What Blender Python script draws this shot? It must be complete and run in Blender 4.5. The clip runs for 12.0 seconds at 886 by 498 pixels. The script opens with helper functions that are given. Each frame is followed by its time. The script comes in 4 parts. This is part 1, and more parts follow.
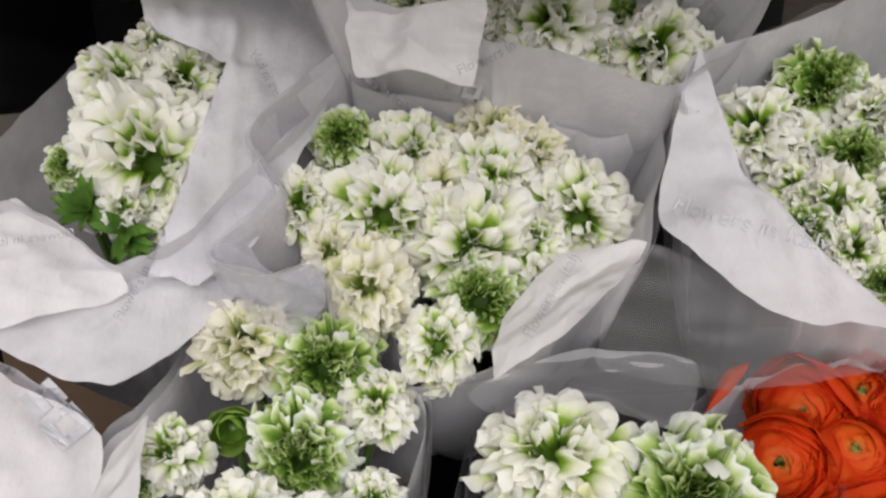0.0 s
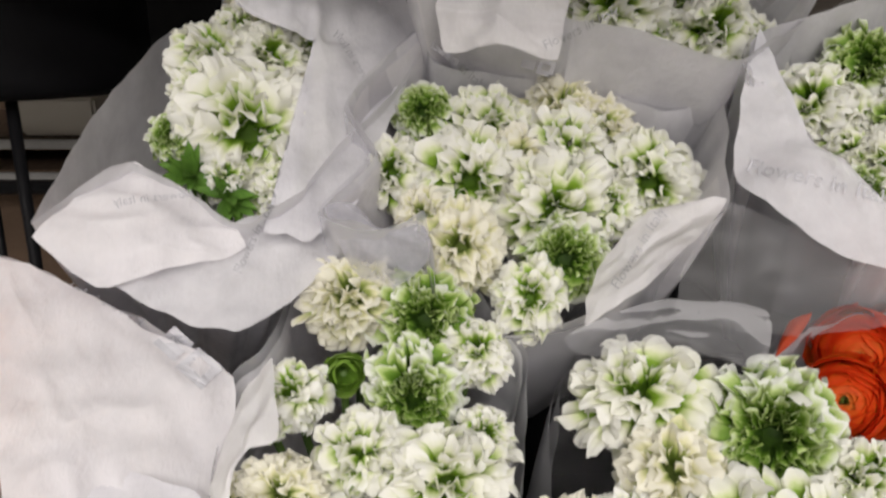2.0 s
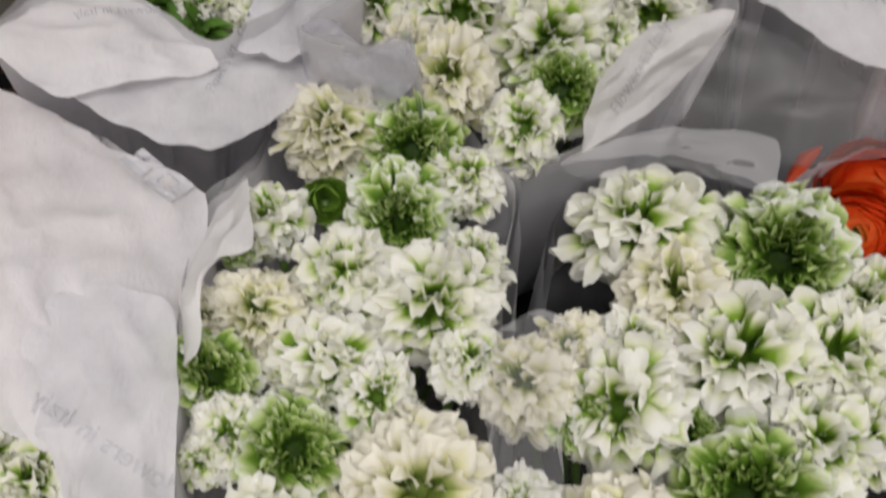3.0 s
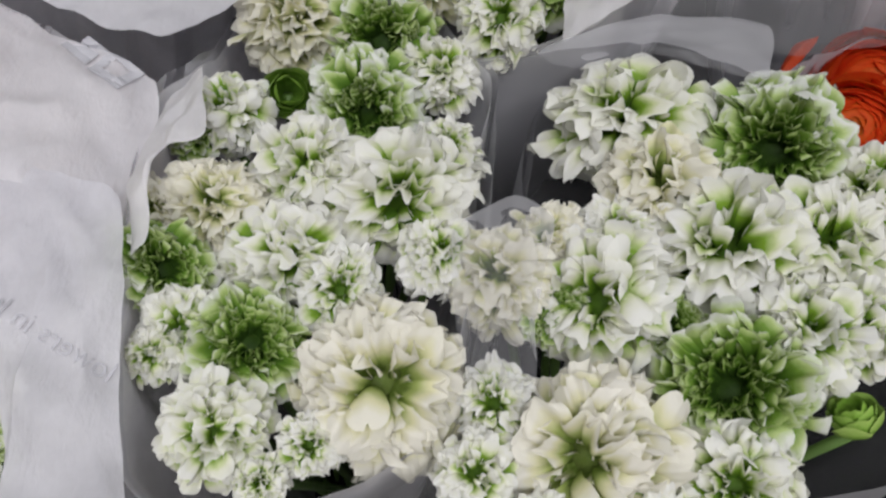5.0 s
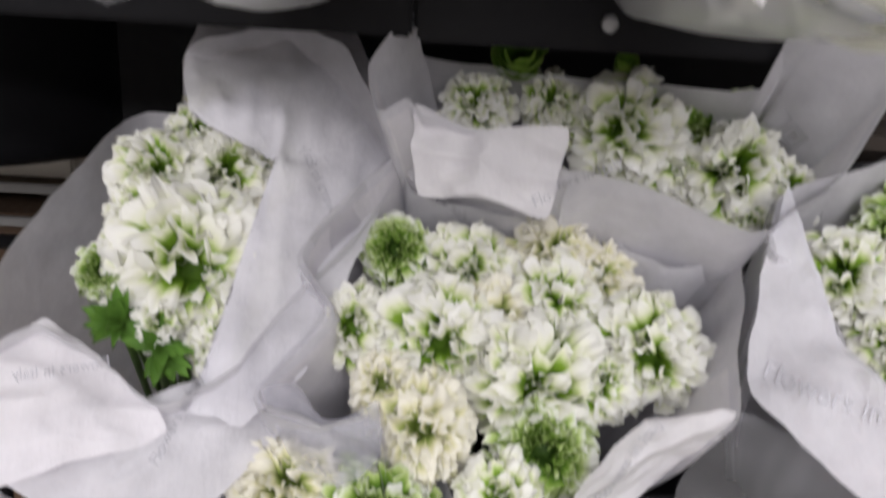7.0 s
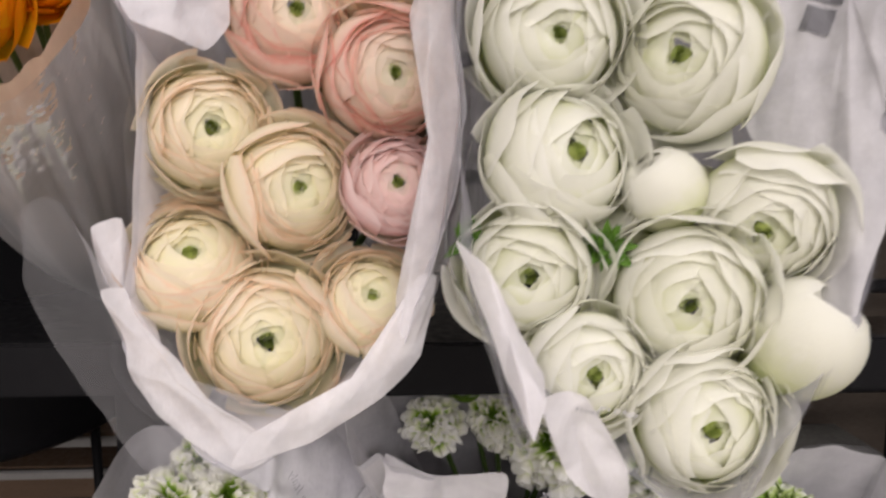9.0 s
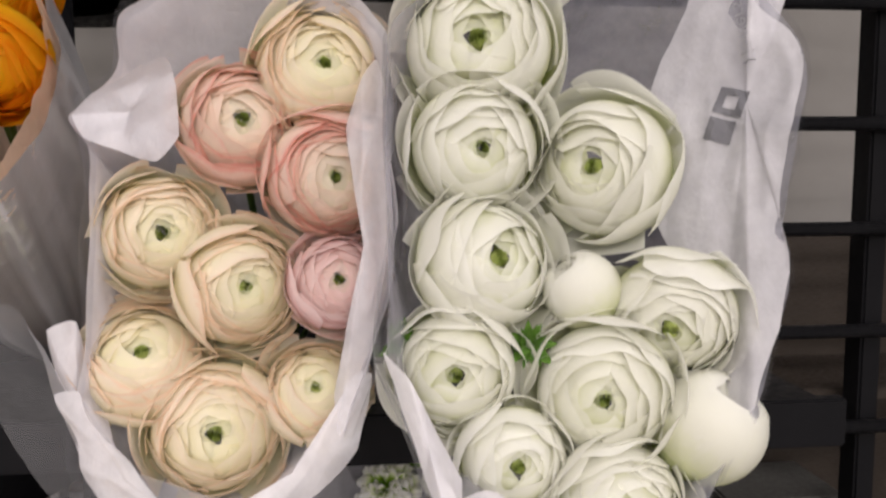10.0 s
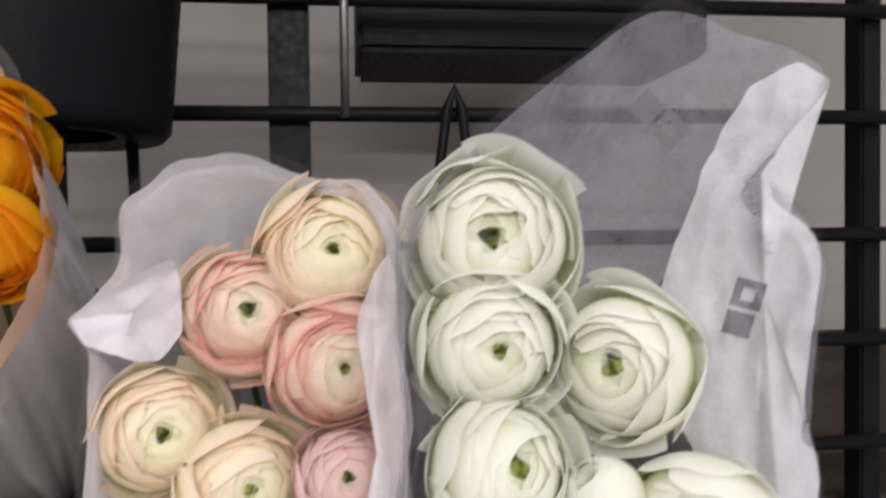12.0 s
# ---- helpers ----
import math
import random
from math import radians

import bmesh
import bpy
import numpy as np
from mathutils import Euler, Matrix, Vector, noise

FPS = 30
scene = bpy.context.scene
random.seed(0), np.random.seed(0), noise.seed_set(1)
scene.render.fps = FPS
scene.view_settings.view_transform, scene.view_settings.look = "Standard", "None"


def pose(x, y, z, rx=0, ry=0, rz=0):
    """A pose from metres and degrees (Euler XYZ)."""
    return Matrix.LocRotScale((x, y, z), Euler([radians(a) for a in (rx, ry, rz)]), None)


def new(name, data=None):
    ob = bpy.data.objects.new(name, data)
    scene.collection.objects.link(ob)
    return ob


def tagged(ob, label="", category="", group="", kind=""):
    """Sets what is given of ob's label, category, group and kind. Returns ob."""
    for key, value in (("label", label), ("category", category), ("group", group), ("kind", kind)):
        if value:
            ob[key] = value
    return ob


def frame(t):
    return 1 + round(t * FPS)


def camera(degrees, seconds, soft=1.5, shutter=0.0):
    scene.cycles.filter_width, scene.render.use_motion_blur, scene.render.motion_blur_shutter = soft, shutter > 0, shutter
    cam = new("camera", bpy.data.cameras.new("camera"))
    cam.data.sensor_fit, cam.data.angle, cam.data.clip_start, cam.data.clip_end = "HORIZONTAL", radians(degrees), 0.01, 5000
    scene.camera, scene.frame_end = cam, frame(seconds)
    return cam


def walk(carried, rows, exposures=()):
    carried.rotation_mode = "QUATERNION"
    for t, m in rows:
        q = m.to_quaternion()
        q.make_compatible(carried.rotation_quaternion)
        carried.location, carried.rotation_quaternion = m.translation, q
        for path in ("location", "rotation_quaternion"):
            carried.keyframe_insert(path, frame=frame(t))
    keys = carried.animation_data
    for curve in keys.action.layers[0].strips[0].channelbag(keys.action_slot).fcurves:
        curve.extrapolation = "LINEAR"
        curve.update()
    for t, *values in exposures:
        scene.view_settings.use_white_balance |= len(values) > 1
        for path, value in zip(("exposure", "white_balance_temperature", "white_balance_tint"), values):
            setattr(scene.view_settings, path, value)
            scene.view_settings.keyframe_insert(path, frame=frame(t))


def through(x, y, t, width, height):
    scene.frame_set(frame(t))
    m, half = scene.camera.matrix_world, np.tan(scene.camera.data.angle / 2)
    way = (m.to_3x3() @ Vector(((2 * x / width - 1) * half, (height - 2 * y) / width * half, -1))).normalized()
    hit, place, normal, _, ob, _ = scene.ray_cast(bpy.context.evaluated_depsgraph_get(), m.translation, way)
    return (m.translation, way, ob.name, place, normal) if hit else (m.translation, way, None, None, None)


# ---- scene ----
from mathutils.bvhtree import BVHTree

cam = camera(59.8, 12.0, soft=2.4, shutter=0.5)
METRES, EYE, TILT, LEAN, TURN = 0.80, 1.15, -17.0, 0.0, 0.0
ROWS = [
    (0.0, 0.0, 0.0, 0.0, -0.0, 0.0, -0.0),
    (0.5, -0.0147, -0.0184, 0.0133, -0.31, 0.6, 0.23),
    (1.0, -0.0437, -0.0226, 0.0162, -0.79, 0.98, 0.38),
    (1.5, -0.0741, -0.0364, -0.0057, -1.18, 0.91, 0.34),
    (2.0, -0.0812, -0.0409, -0.0332, -1.64, 0.45, 0.17),
    (2.5, -0.0814, -0.0264, -0.0752, -1.91, -0.53, 0.09),
    (3.0, -0.0777, -0.0087, -0.1247, -2.2, -2.35, 0.22),
    (3.5, -0.0753, 0.0051, -0.1643, -2.49, -4.23, 0.51),
    (3.7, -0.0765, 0.0134, -0.1795, -2.76, -4.62, 0.57),
    (5.3, -0.0631, 0.0169, -0.1465, -2.74, -5.72, 0.65),
    (5.5, -0.0649, 0.0177, -0.1280, -2.64, -5.23, 0.21),
    (6.0, -0.0583, 0.0253, -0.0595, -2.19, -3.66, -0.76),
    (6.5, -0.0486, 0.0494, 0.0168, -1.54, -1.79, -1.73),
    (7.0, -0.0512, 0.0395, 0.088, -0.75, 0.08, -3.08),
    (7.5, -0.0894, 0.0155, 0.1655, -0.27, 2.24, -3.1),
    (7.7, -0.0947, 0.0101, 0.1785, -0.19, 3.31, -2.90),
    (9.3, -0.0546, -0.1280, 0.2572, -4.60, 9.79, 1.32),
    (9.5, -0.0474, -0.1334, 0.2633, -4.7, 9.84, 1.4),
    (10.0, -0.0395, -0.1539, 0.2843, -5.33, 11.18, 1.89),
    (10.5, -0.0474, -0.159, 0.3039, -5.72, 12.22, 2.21),
    (11.0, -0.0759, -0.1509, 0.3203, -5.98, 13.32, 2.4),
    (11.5, -0.0881, -0.1442, 0.3447, -6.21, 14.28, 2.56),
    (12.0, -0.0578, -0.1579, 0.3738, -6.66, 15.39, 2.76),
]
walk(cam, [(t, pose(0, 0, EYE, TILT, LEAN, TURN) @ pose(METRES * x, METRES * y, METRES * z, 90 + pitch, roll, yaw)) for t, x, y, z, yaw, pitch, roll in ROWS],
     exposures=[(0.0, -0.2, 6600, 10), (2.0, -0.22, 6800, 10), (3.5, -0.6, 6600, 10), (5.5, -0.58, 6150, 11), (6.5, -0.38, 6000, 13), (7.5, 0.02, 6750, 14), (9.5, -0.12, 6800, 16), (12.0, 0.06, 6450, 15)])

# ---- light: a shop lit by flat ceiling panels ----
world = bpy.data.worlds.new("shop_air")
world.use_nodes = True
world.node_tree.nodes["Background"].inputs[0].default_value = (0.9, 0.93, 1.0, 1)
world.node_tree.nodes["Background"].inputs[1].default_value = 0.12
scene.world = world


def ceiling_lamp(x, y, sx, sy, watts, colour):
    data = bpy.data.lights.new("ceiling_panel_light", "AREA")
    data.shape, data.size, data.size_y, data.energy, data.color = "RECTANGLE", sx, sy, watts, colour
    new("ceiling_panel_light", data).matrix_world = pose(x, y, 2.72, 0, 0, 0)


ceiling_lamp(-1.3, -0.6, 1.5, 0.6, 20, (1.0, 0.97, 0.97))
ceiling_lamp(1.4, -0.5, 1.5, 0.6, 20, (0.97, 0.97, 1.0))
ceiling_lamp(0.0, -2.4, 2.4, 0.6, 102, (1.0, 0.97, 0.97))
ceiling_lamp(0.0, -4.6, 3.0, 0.8, 350, (1.0, 0.97, 0.97))


# ---- materials ----
def nodes_of(name):
    m = bpy.data.materials.new(name)
    m.use_nodes = True
    nt = m.node_tree
    nt.nodes.clear()
    return m, nt, nt.nodes.new("ShaderNodeOutputMaterial")


def add(nt, kind, **values):
    n = nt.nodes.new(kind)
    for k, v in values.items():
        n.inputs[k.replace("_", " ")].default_value = v
    return n


def ramp(nt, source, stops):
    n = nt.nodes.new("ShaderNodeValToRGB")
    while len(n.color_ramp.elements) < len(stops):
        n.color_ramp.elements.new(0.5)
    for e, (p, c) in zip(n.color_ramp.elements, stops):
        e.position, e.color = p, (*c, 1) if len(c) == 3 else c
    nt.links.new(source, n.inputs[0])
    return n.outputs[0]


def noise_out(nt, scale, detail=4, stretch=None, rough=0.55):
    co = nt.nodes.new("ShaderNodeTexCoord").outputs["Object"]
    if stretch:
        mp = nt.nodes.new("ShaderNodeMapping")
        mp.inputs["Scale"].default_value = stretch
        nt.links.new(co, mp.inputs[0])
        co = mp.outputs[0]
    n = add(nt, "ShaderNodeTexNoise", Scale=scale, Detail=detail, Roughness=rough)
    nt.links.new(co, n.inputs["Vector"])
    return n.outputs["Fac"]


def bump(nt, height, strength, distance=0.001):
    b = add(nt, "ShaderNodeBump", Strength=strength, Distance=distance)
    nt.links.new(height, b.inputs["Height"])
    return b.outputs[0]


def mix_col(nt, fac, a, b, mode="MIX"):
    n = nt.nodes.new("ShaderNodeMix")
    n.data_type, n.blend_type = "RGBA", mode
    for i, v in ((0, fac), (6, a), (7, b)):
        if hasattr(v, "is_linked"):
            nt.links.new(v, n.inputs[i])
        elif i:
            n.inputs[i].default_value = (*v, 1)
        else:
            n.inputs[i].default_value = v
    return n.outputs[2]


def mix_shader(nt, fac, a, b):
    n = nt.nodes.new("ShaderNodeMixShader")
    if hasattr(fac, "is_linked"):
        nt.links.new(fac, n.inputs[0])
    else:
        n.inputs[0].default_value = fac
    nt.links.new(a, n.inputs[1])
    nt.links.new(b, n.inputs[2])
    return n.outputs[0]


def maths(nt, op, a, b=0.0):
    n = nt.nodes.new("ShaderNodeMath")
    n.operation, n.use_clamp = op, True
    for i, v in enumerate((a, b)):
        if hasattr(v, "is_linked"):
            nt.links.new(v, n.inputs[i])
        else:
            n.inputs[i].default_value = v
    return n.outputs[0]


def petal_material(name, stops, through=0.34, vein=0.12, spread=0.1):
    """Petal colour runs from base to edge; a second coordinate shifts a petal towards its base colour."""
    m, nt, out = nodes_of(name)
    uv = nt.nodes.new("ShaderNodeUVMap")
    uv.uv_map = "petal"
    sep = nt.nodes.new("ShaderNodeSeparateXYZ")
    nt.links.new(uv.outputs[0], sep.inputs[0])
    n = noise_out(nt, 9.0, 5)
    isl = nt.nodes.new("ShaderNodeNewGeometry").outputs["Random Per Island"]
    a = maths(nt, "SUBTRACT", sep.outputs[0], sep.outputs[1])
    wob = nt.nodes.new("ShaderNodeMath")
    wob.operation = "MULTIPLY_ADD"
    nt.links.new(n, wob.inputs[0])
    wob.inputs[1].default_value = spread * 2
    wob.inputs[2].default_value = -spread
    s = nt.nodes.new("ShaderNodeMath")
    s.operation = "ADD"
    nt.links.new(a, s.inputs[0])
    nt.links.new(wob.outputs[0], s.inputs[1])
    col = ramp(nt, s.outputs[0], stops)
    tone = ramp(nt, isl, [(0, (0.94, 0.94, 0.91)), (1, (1, 1, 1))])
    col = mix_col(nt, 1.0, col, tone, "MULTIPLY")
    ob = nt.nodes.new("ShaderNodeObjectInfo").outputs["Random"]
    col = mix_col(nt, 1.0, col, ramp(nt, ob, [(0, (0.97, 0.97, 0.94)), (1, (1, 1, 1))]), "MULTIPLY")
    veins = noise_out(nt, 26.0, 3, (1, 1, 0.25))
    pr = add(nt, "ShaderNodeBsdfPrincipled", Roughness=0.55)
    pr.inputs["Specular IOR Level"].default_value = 0.25
    nt.links.new(col, pr.inputs["Base Color"])
    nt.links.new(bump(nt, veins, vein, 0.02), pr.inputs["Normal"])
    tr = nt.nodes.new("ShaderNodeBsdfTranslucent")
    nt.links.new(col, tr.inputs[0])
    nt.links.new(mix_shader(nt, through, pr.outputs[0], tr.outputs[0]), out.inputs[0])
    return m


LIME, MOSS, MILK = (0.25, 0.42, 0.04), (0.10, 0.21, 0.02), (0.90, 0.90, 0.87)
MAT_RUFFLE = {
    "w": petal_material("ruffled_petal_white", [(0.0, MOSS), (0.32, LIME), (0.48, (0.66, 0.74, 0.40)), (0.60, (0.85, 0.86, 0.72)), (0.80, MILK)]),
    "g": petal_material("ruffled_petal_green", [(0.0, (0.03, 0.07, 0.008)), (0.25, MOSS), (0.45, (0.20, 0.34, 0.05)), (0.62, (0.52, 0.64, 0.26)), (0.82, (0.84, 0.86, 0.81))]),
    "c": petal_material("ruffled_petal_cream", [(0.0, (0.16, 0.24, 0.04)), (0.25, (0.42, 0.50, 0.16)), (0.5, (0.80, 0.78, 0.52)), (0.72, (0.90, 0.88, 0.80))]),
}
MAT_PETAL = {
    "p": petal_material("petal_peach_cream", [(0.0, (0.55, 0.6, 0.2)), (0.3, (0.92, 0.90, 0.66)), (0.6, (0.95, 0.90, 0.72)), (0.9, (0.96, 0.88, 0.76)), (0.97, (0.95, 0.78, 0.64))], 0.5),
    "pk": petal_material("petal_peach_pink", [(0.0, (0.55, 0.6, 0.2)), (0.3, (0.92, 0.86, 0.70)), (0.6, (0.95, 0.84, 0.74)), (0.88, (0.94, 0.76, 0.68)), (0.98, (0.88, 0.52, 0.46))], 0.5),
    "rose": petal_material("petal_pale_rose", [(0.0, (0.6, 0.6, 0.3)), (0.35, (0.93, 0.80, 0.74)), (0.7, (0.92, 0.71, 0.70)), (1.0, (0.94, 0.80, 0.80))], 0.5),
    "wh": petal_material("petal_white", [(0.0, (0.45, 0.55, 0.12)), (0.25, (0.82, 0.84, 0.6)), (0.6, (0.92, 0.92, 0.85)), (1.0, (0.94, 0.94, 0.90))], 0.5),
    "y": petal_material("petal_yellow", [(0.0, (0.4, 0.5, 0.05)), (0.3, (0.85, 0.55, 0.02)), (0.7, (0.9, 0.48, 0.01)), (1.0, (0.85, 0.33, 0.01))], 0.5),
    "o": petal_material("petal_orange_red", [(0.0, (0.3, 0.25, 0.03)), (0.3, (0.75, 0.2, 0.02)), (0.7, (0.80, 0.11, 0.015)), (1.0, (0.72, 0.06, 0.012))], 0.5),
    "o2": petal_material("petal_soft_orange", [(0.0, (0.4, 0.4, 0.1)), (0.4, (0.86, 0.5, 0.2)), (1.0, (0.85, 0.38, 0.1))], 0.5),
}
MAT_PETAL["shut"] = MAT_PETAL["wh"]
MAT_BUD = petal_material("bud_green", [(0.0, (0.06, 0.13, 0.015)), (0.5, (0.22, 0.40, 0.05)), (1.0, (0.42, 0.58, 0.16))], 0.15)
MAT_GREEN_EYE = petal_material("flower_eye_green", [(0.0, (0.18, 0.27, 0.04)), (0.4, (0.40, 0.52, 0.10)), (1.0, (0.66, 0.72, 0.30))], 0.25)
MAT_LEAF = petal_material("leaf_green", [(0.0, (0.05, 0.11, 0.015)), (0.6, (0.09, 0.2, 0.03)), (1.0, (0.15, 0.3, 0.05))], 0.2)


def paper_material(name, colour, clear, mottled=0.5):
    """Thin unwoven tissue: cloudy fibres, part of the light passes straight through."""
    m, nt, out = nodes_of(name)
    cloud = noise_out(nt, 38.0, 6, None, 0.65)
    fibre = noise_out(nt, 420.0, 3, (1.0, 0.35, 0.6))
    wave = noise_out(nt, 22.0, 3)
    col = mix_col(nt, fibre, tuple(c * 0.93 for c in colour), colour)
    col = mix_col(nt, 1.0, col, ramp(nt, noise_out(nt, 16.0, 5, (1.0, 0.7, 1.3)), [(0.36, (0.86, 0.86, 0.87)), (0.60, (1, 1, 1))]), "MULTIPLY")
    di = add(nt, "ShaderNodeBsdfPrincipled", Roughness=0.6)
    di.inputs["Specular IOR Level"].default_value = 0.2
    nt.links.new(col, di.inputs["Base Color"])
    hh = mix_col(nt, 0.3, wave, fibre)
    nt.links.new(bump(nt, hh, 0.75, 0.004), di.inputs["Normal"])
    tr = nt.nodes.new("ShaderNodeBsdfTranslucent")
    nt.links.new(col, tr.inputs[0])
    sheet = mix_shader(nt, 0.42, di.outputs[0], tr.outputs[0])
    tp = nt.nodes.new("ShaderNodeBsdfTransparent")
    hole = ramp(nt, cloud, [(0.3, (clear * (1 - mottled),) * 3), (0.72, (min(1, clear * (1 + mottled)),) * 3)])
    nt.links.new(mix_shader(nt, hole, sheet, tp.outputs[0]), out.inputs[0])
    return m


MAT_PAPER = paper_material("white_tissue_paper", (0.91, 0.905, 0.945), 0.14)
MAT_PAPER_THICK = paper_material("white_tissue_paper_double", (0.93, 0.915, 0.94), 0.08)
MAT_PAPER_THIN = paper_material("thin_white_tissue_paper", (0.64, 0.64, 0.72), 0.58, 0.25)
MAT_PAPER_VEIL = paper_material("veil_of_white_tissue_paper", (0.95, 0.94, 0.96), 0.34, 0.3)
MAT_PETAL_SHEET = paper_material("loose_orange_red_petal", (0.62, 0.07, 0.015), 0.08)
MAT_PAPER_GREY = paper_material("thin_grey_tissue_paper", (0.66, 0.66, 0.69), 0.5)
MAT_PAPER_BLUSH = paper_material("blush_tissue_paper", (0.86, 0.66, 0.5), 0.12)


def film_material(name, haziness):
    """Clear plastic film with soft creases."""
    m, nt, out = nodes_of(name)
    tp = nt.nodes.new("ShaderNodeBsdfTransparent")
    tp.inputs[0].default_value = (0.93, 0.93, 0.94, 1)
    gl = add(nt, "ShaderNodeBsdfGlossy", Roughness=0.16 if haziness < 0.05 else 0.42)
    gl.inputs[0].default_value = (0.9, 0.9, 0.92, 1)
    nrm = bump(nt, noise_out(nt, 24.0, 4, (1, 1, 0.4)), 0.6 if haziness < 0.05 else 0.08, 0.008)
    nt.links.new(nrm, gl.inputs["Normal"])
    df = nt.nodes.new("ShaderNodeBsdfDiffuse")
    df.inputs[0].default_value = (0.75, 0.75, 0.77, 1)
    haze = mix_shader(nt, 0.4 if haziness < 0.05 else 0.75, gl.outputs[0], df.outputs[0])
    lw = add(nt, "ShaderNodeFresnel", IOR=1.35)
    nt.links.new(nrm, lw.inputs["Normal"])
    f = nt.nodes.new("ShaderNodeMath")
    f.operation, f.use_clamp = "MULTIPLY_ADD", True
    nt.links.new(lw.outputs[0], f.inputs[0])
    f.inputs[1].default_value, f.inputs[2].default_value = (0.8 if haziness < 0.05 else 0.25), haziness
    nt.links.new(mix_shader(nt, f.outputs[0], tp.outputs[0], haze), out.inputs[0])
    return m


MAT_FILM = film_material("clear_plastic_film", 0.015)
MAT_FILM_HAZY = film_material("hazy_plastic_film", 0.09)


def solid(name, colour, rough=0.5, metal=0.0, scale=30.0, depth=0.25, var=0.25, stretch=None):
    m, nt, out = nodes_of(name)
    n1, n2 = noise_out(nt, scale, 5, stretch), noise_out(nt, scale * 9, 3, stretch)
    col = mix_col(nt, n1, tuple(c * (1 - var) for c in colour), tuple(min(1, c * (1 + var)) for c in colour))
    pr = add(nt, "ShaderNodeBsdfPrincipled", Metallic=metal)
    pr.inputs["Specular IOR Level"].default_value = 0.08 if max(colour) < 0.02 else 0.4
    nt.links.new(col, pr.inputs["Base Color"])
    nt.links.new(ramp(nt, n2, [(0.3, (rough * 0.75,) * 3), (0.7, (min(1, rough * 1.25),) * 3)]), pr.inputs["Roughness"])
    nt.links.new(bump(nt, n2, depth, 0.001), pr.inputs["Normal"])
    nt.links.new(pr.outputs[0], out.inputs[0])
    return m


MAT_BLACK_METAL = solid("black_painted_metal", (0.008, 0.008, 0.009), 0.4, 0.0, 12)
MAT_BLACK_PLASTIC = solid("black_plastic", (0.007, 0.007, 0.008), 0.5, 0.0, 15)
MAT_WALL = solid("grey_plaster_wall", (0.31, 0.297, 0.277), 0.8, 0, 3, 0.3, 0.1)
MAT_FLOOR = solid("grey_concrete_floor", (0.20, 0.19, 0.18), 0.6, 0, 2, 0.3, 0.2)
MAT_CEILING = solid("white_ceiling_paint", (0.7, 0.7, 0.7), 0.8, 0, 4, 0.2, 0.05)
# brown board, with the shade behind the grid mixed into its colour
MAT_SHADED_BOARD = solid("brown_board_with_shade", (0.035, 0.026, 0.019), 0.7, 0, 14, 0.35, 0.2, (1, 1, 5))
MAT_GREY_CARD = solid("grey_card", (0.09, 0.088, 0.08), 0.75, 0, 14, 0.25, 0.15)
MAT_BROWN = solid("brown_cardboard", (0.11, 0.07, 0.045), 0.75, 0, 14, 0.3, 0.2, (1, 1, 5))
MAT_CREAM = solid("cream_panel_laminate", (0.55, 0.52, 0.46), 0.5, 0, 9, 0.2, 0.08)
MAT_STEEL = solid("brushed_steel", (0.28, 0.28, 0.28), 0.5, 1.0, 60, 0.2, 0.1)
MAT_TAG = solid("yellow_price_card", (0.75, 0.78, 0.02), 0.5, 0, 20, 0.1, 0.06)
MAT_INK_DARK = solid("dark_grey_print", (0.12, 0.12, 0.13), 0.6, 0, 80, 0.1, 0.15)
MAT_INK = solid("grey_print", (0.47, 0.47, 0.50), 0.6, 0, 80, 0.1, 0.15)
MAT_STEM = solid("green_stem", (0.10, 0.18, 0.04), 0.5, 0, 40, 0.2, 0.3)


# ---- building blocks ----
def mesh_of(name, verts, faces, mat, uvs=None, smooth=True):
    me = bpy.data.meshes.new(name)
    me.from_pydata([tuple(v) for v in verts], [], faces)
    if uvs is not None:
        layer = me.uv_layers.new(name="petal")
        idx = np.zeros(len(me.loops), dtype=np.int32)
        me.loops.foreach_get("vertex_index", idx)
        layer.data.foreach_set("uv", np.asarray(uvs, dtype=np.float32)[idx].ravel())
    me.materials.append(mat)
    if smooth:
        me.polygons.foreach_set("use_smooth", [True] * len(me.polygons))
    me.update()
    return me


def part(name, me, parent=None, m=None, label=""):
    ob = new(name, me)
    if parent:
        ob.parent = parent
    if m is not None:
        ob.matrix_basis = m
    return tagged(ob, label)


def grid_faces(nu, nv, start=0, close=False):
    w = nu if close else nu - 1
    return [(start + j * nu + i, start + j * nu + (i + 1) % nu, start + (j + 1) * nu + (i + 1) % nu, start + (j + 1) * nu + i)
            for j in range(nv - 1) for i in range(w)]


def box(bm, x0, x1, y0, y1, z0, z1, bevel=0.0):
    r = bmesh.ops.create_cube(bm, size=1, matrix=Matrix.Translation(((x0 + x1) / 2, (y0 + y1) / 2, (z0 + z1) / 2)) @ Matrix.Diagonal((x1 - x0, y1 - y0, z1 - z0, 1)))
    if bevel:
        es = {e for v in r["verts"] for e in v.link_edges}
        bmesh.ops.bevel(bm, geom=list(es), offset=bevel, segments=2, affect="EDGES")


def from_bm(name, bm, mat, smooth=False):
    me = bpy.data.meshes.new(name)
    bm.to_mesh(me)
    bm.free()
    me.materials.append(mat)
    if smooth:
        me.polygons.foreach_set("use_smooth", [True] * len(me.polygons))
    return me


def box_mesh(name, dims, mat, bevel=0.0):
    bm = bmesh.new()
    box(bm, *dims, bevel)
    return from_bm(name, bm, mat)


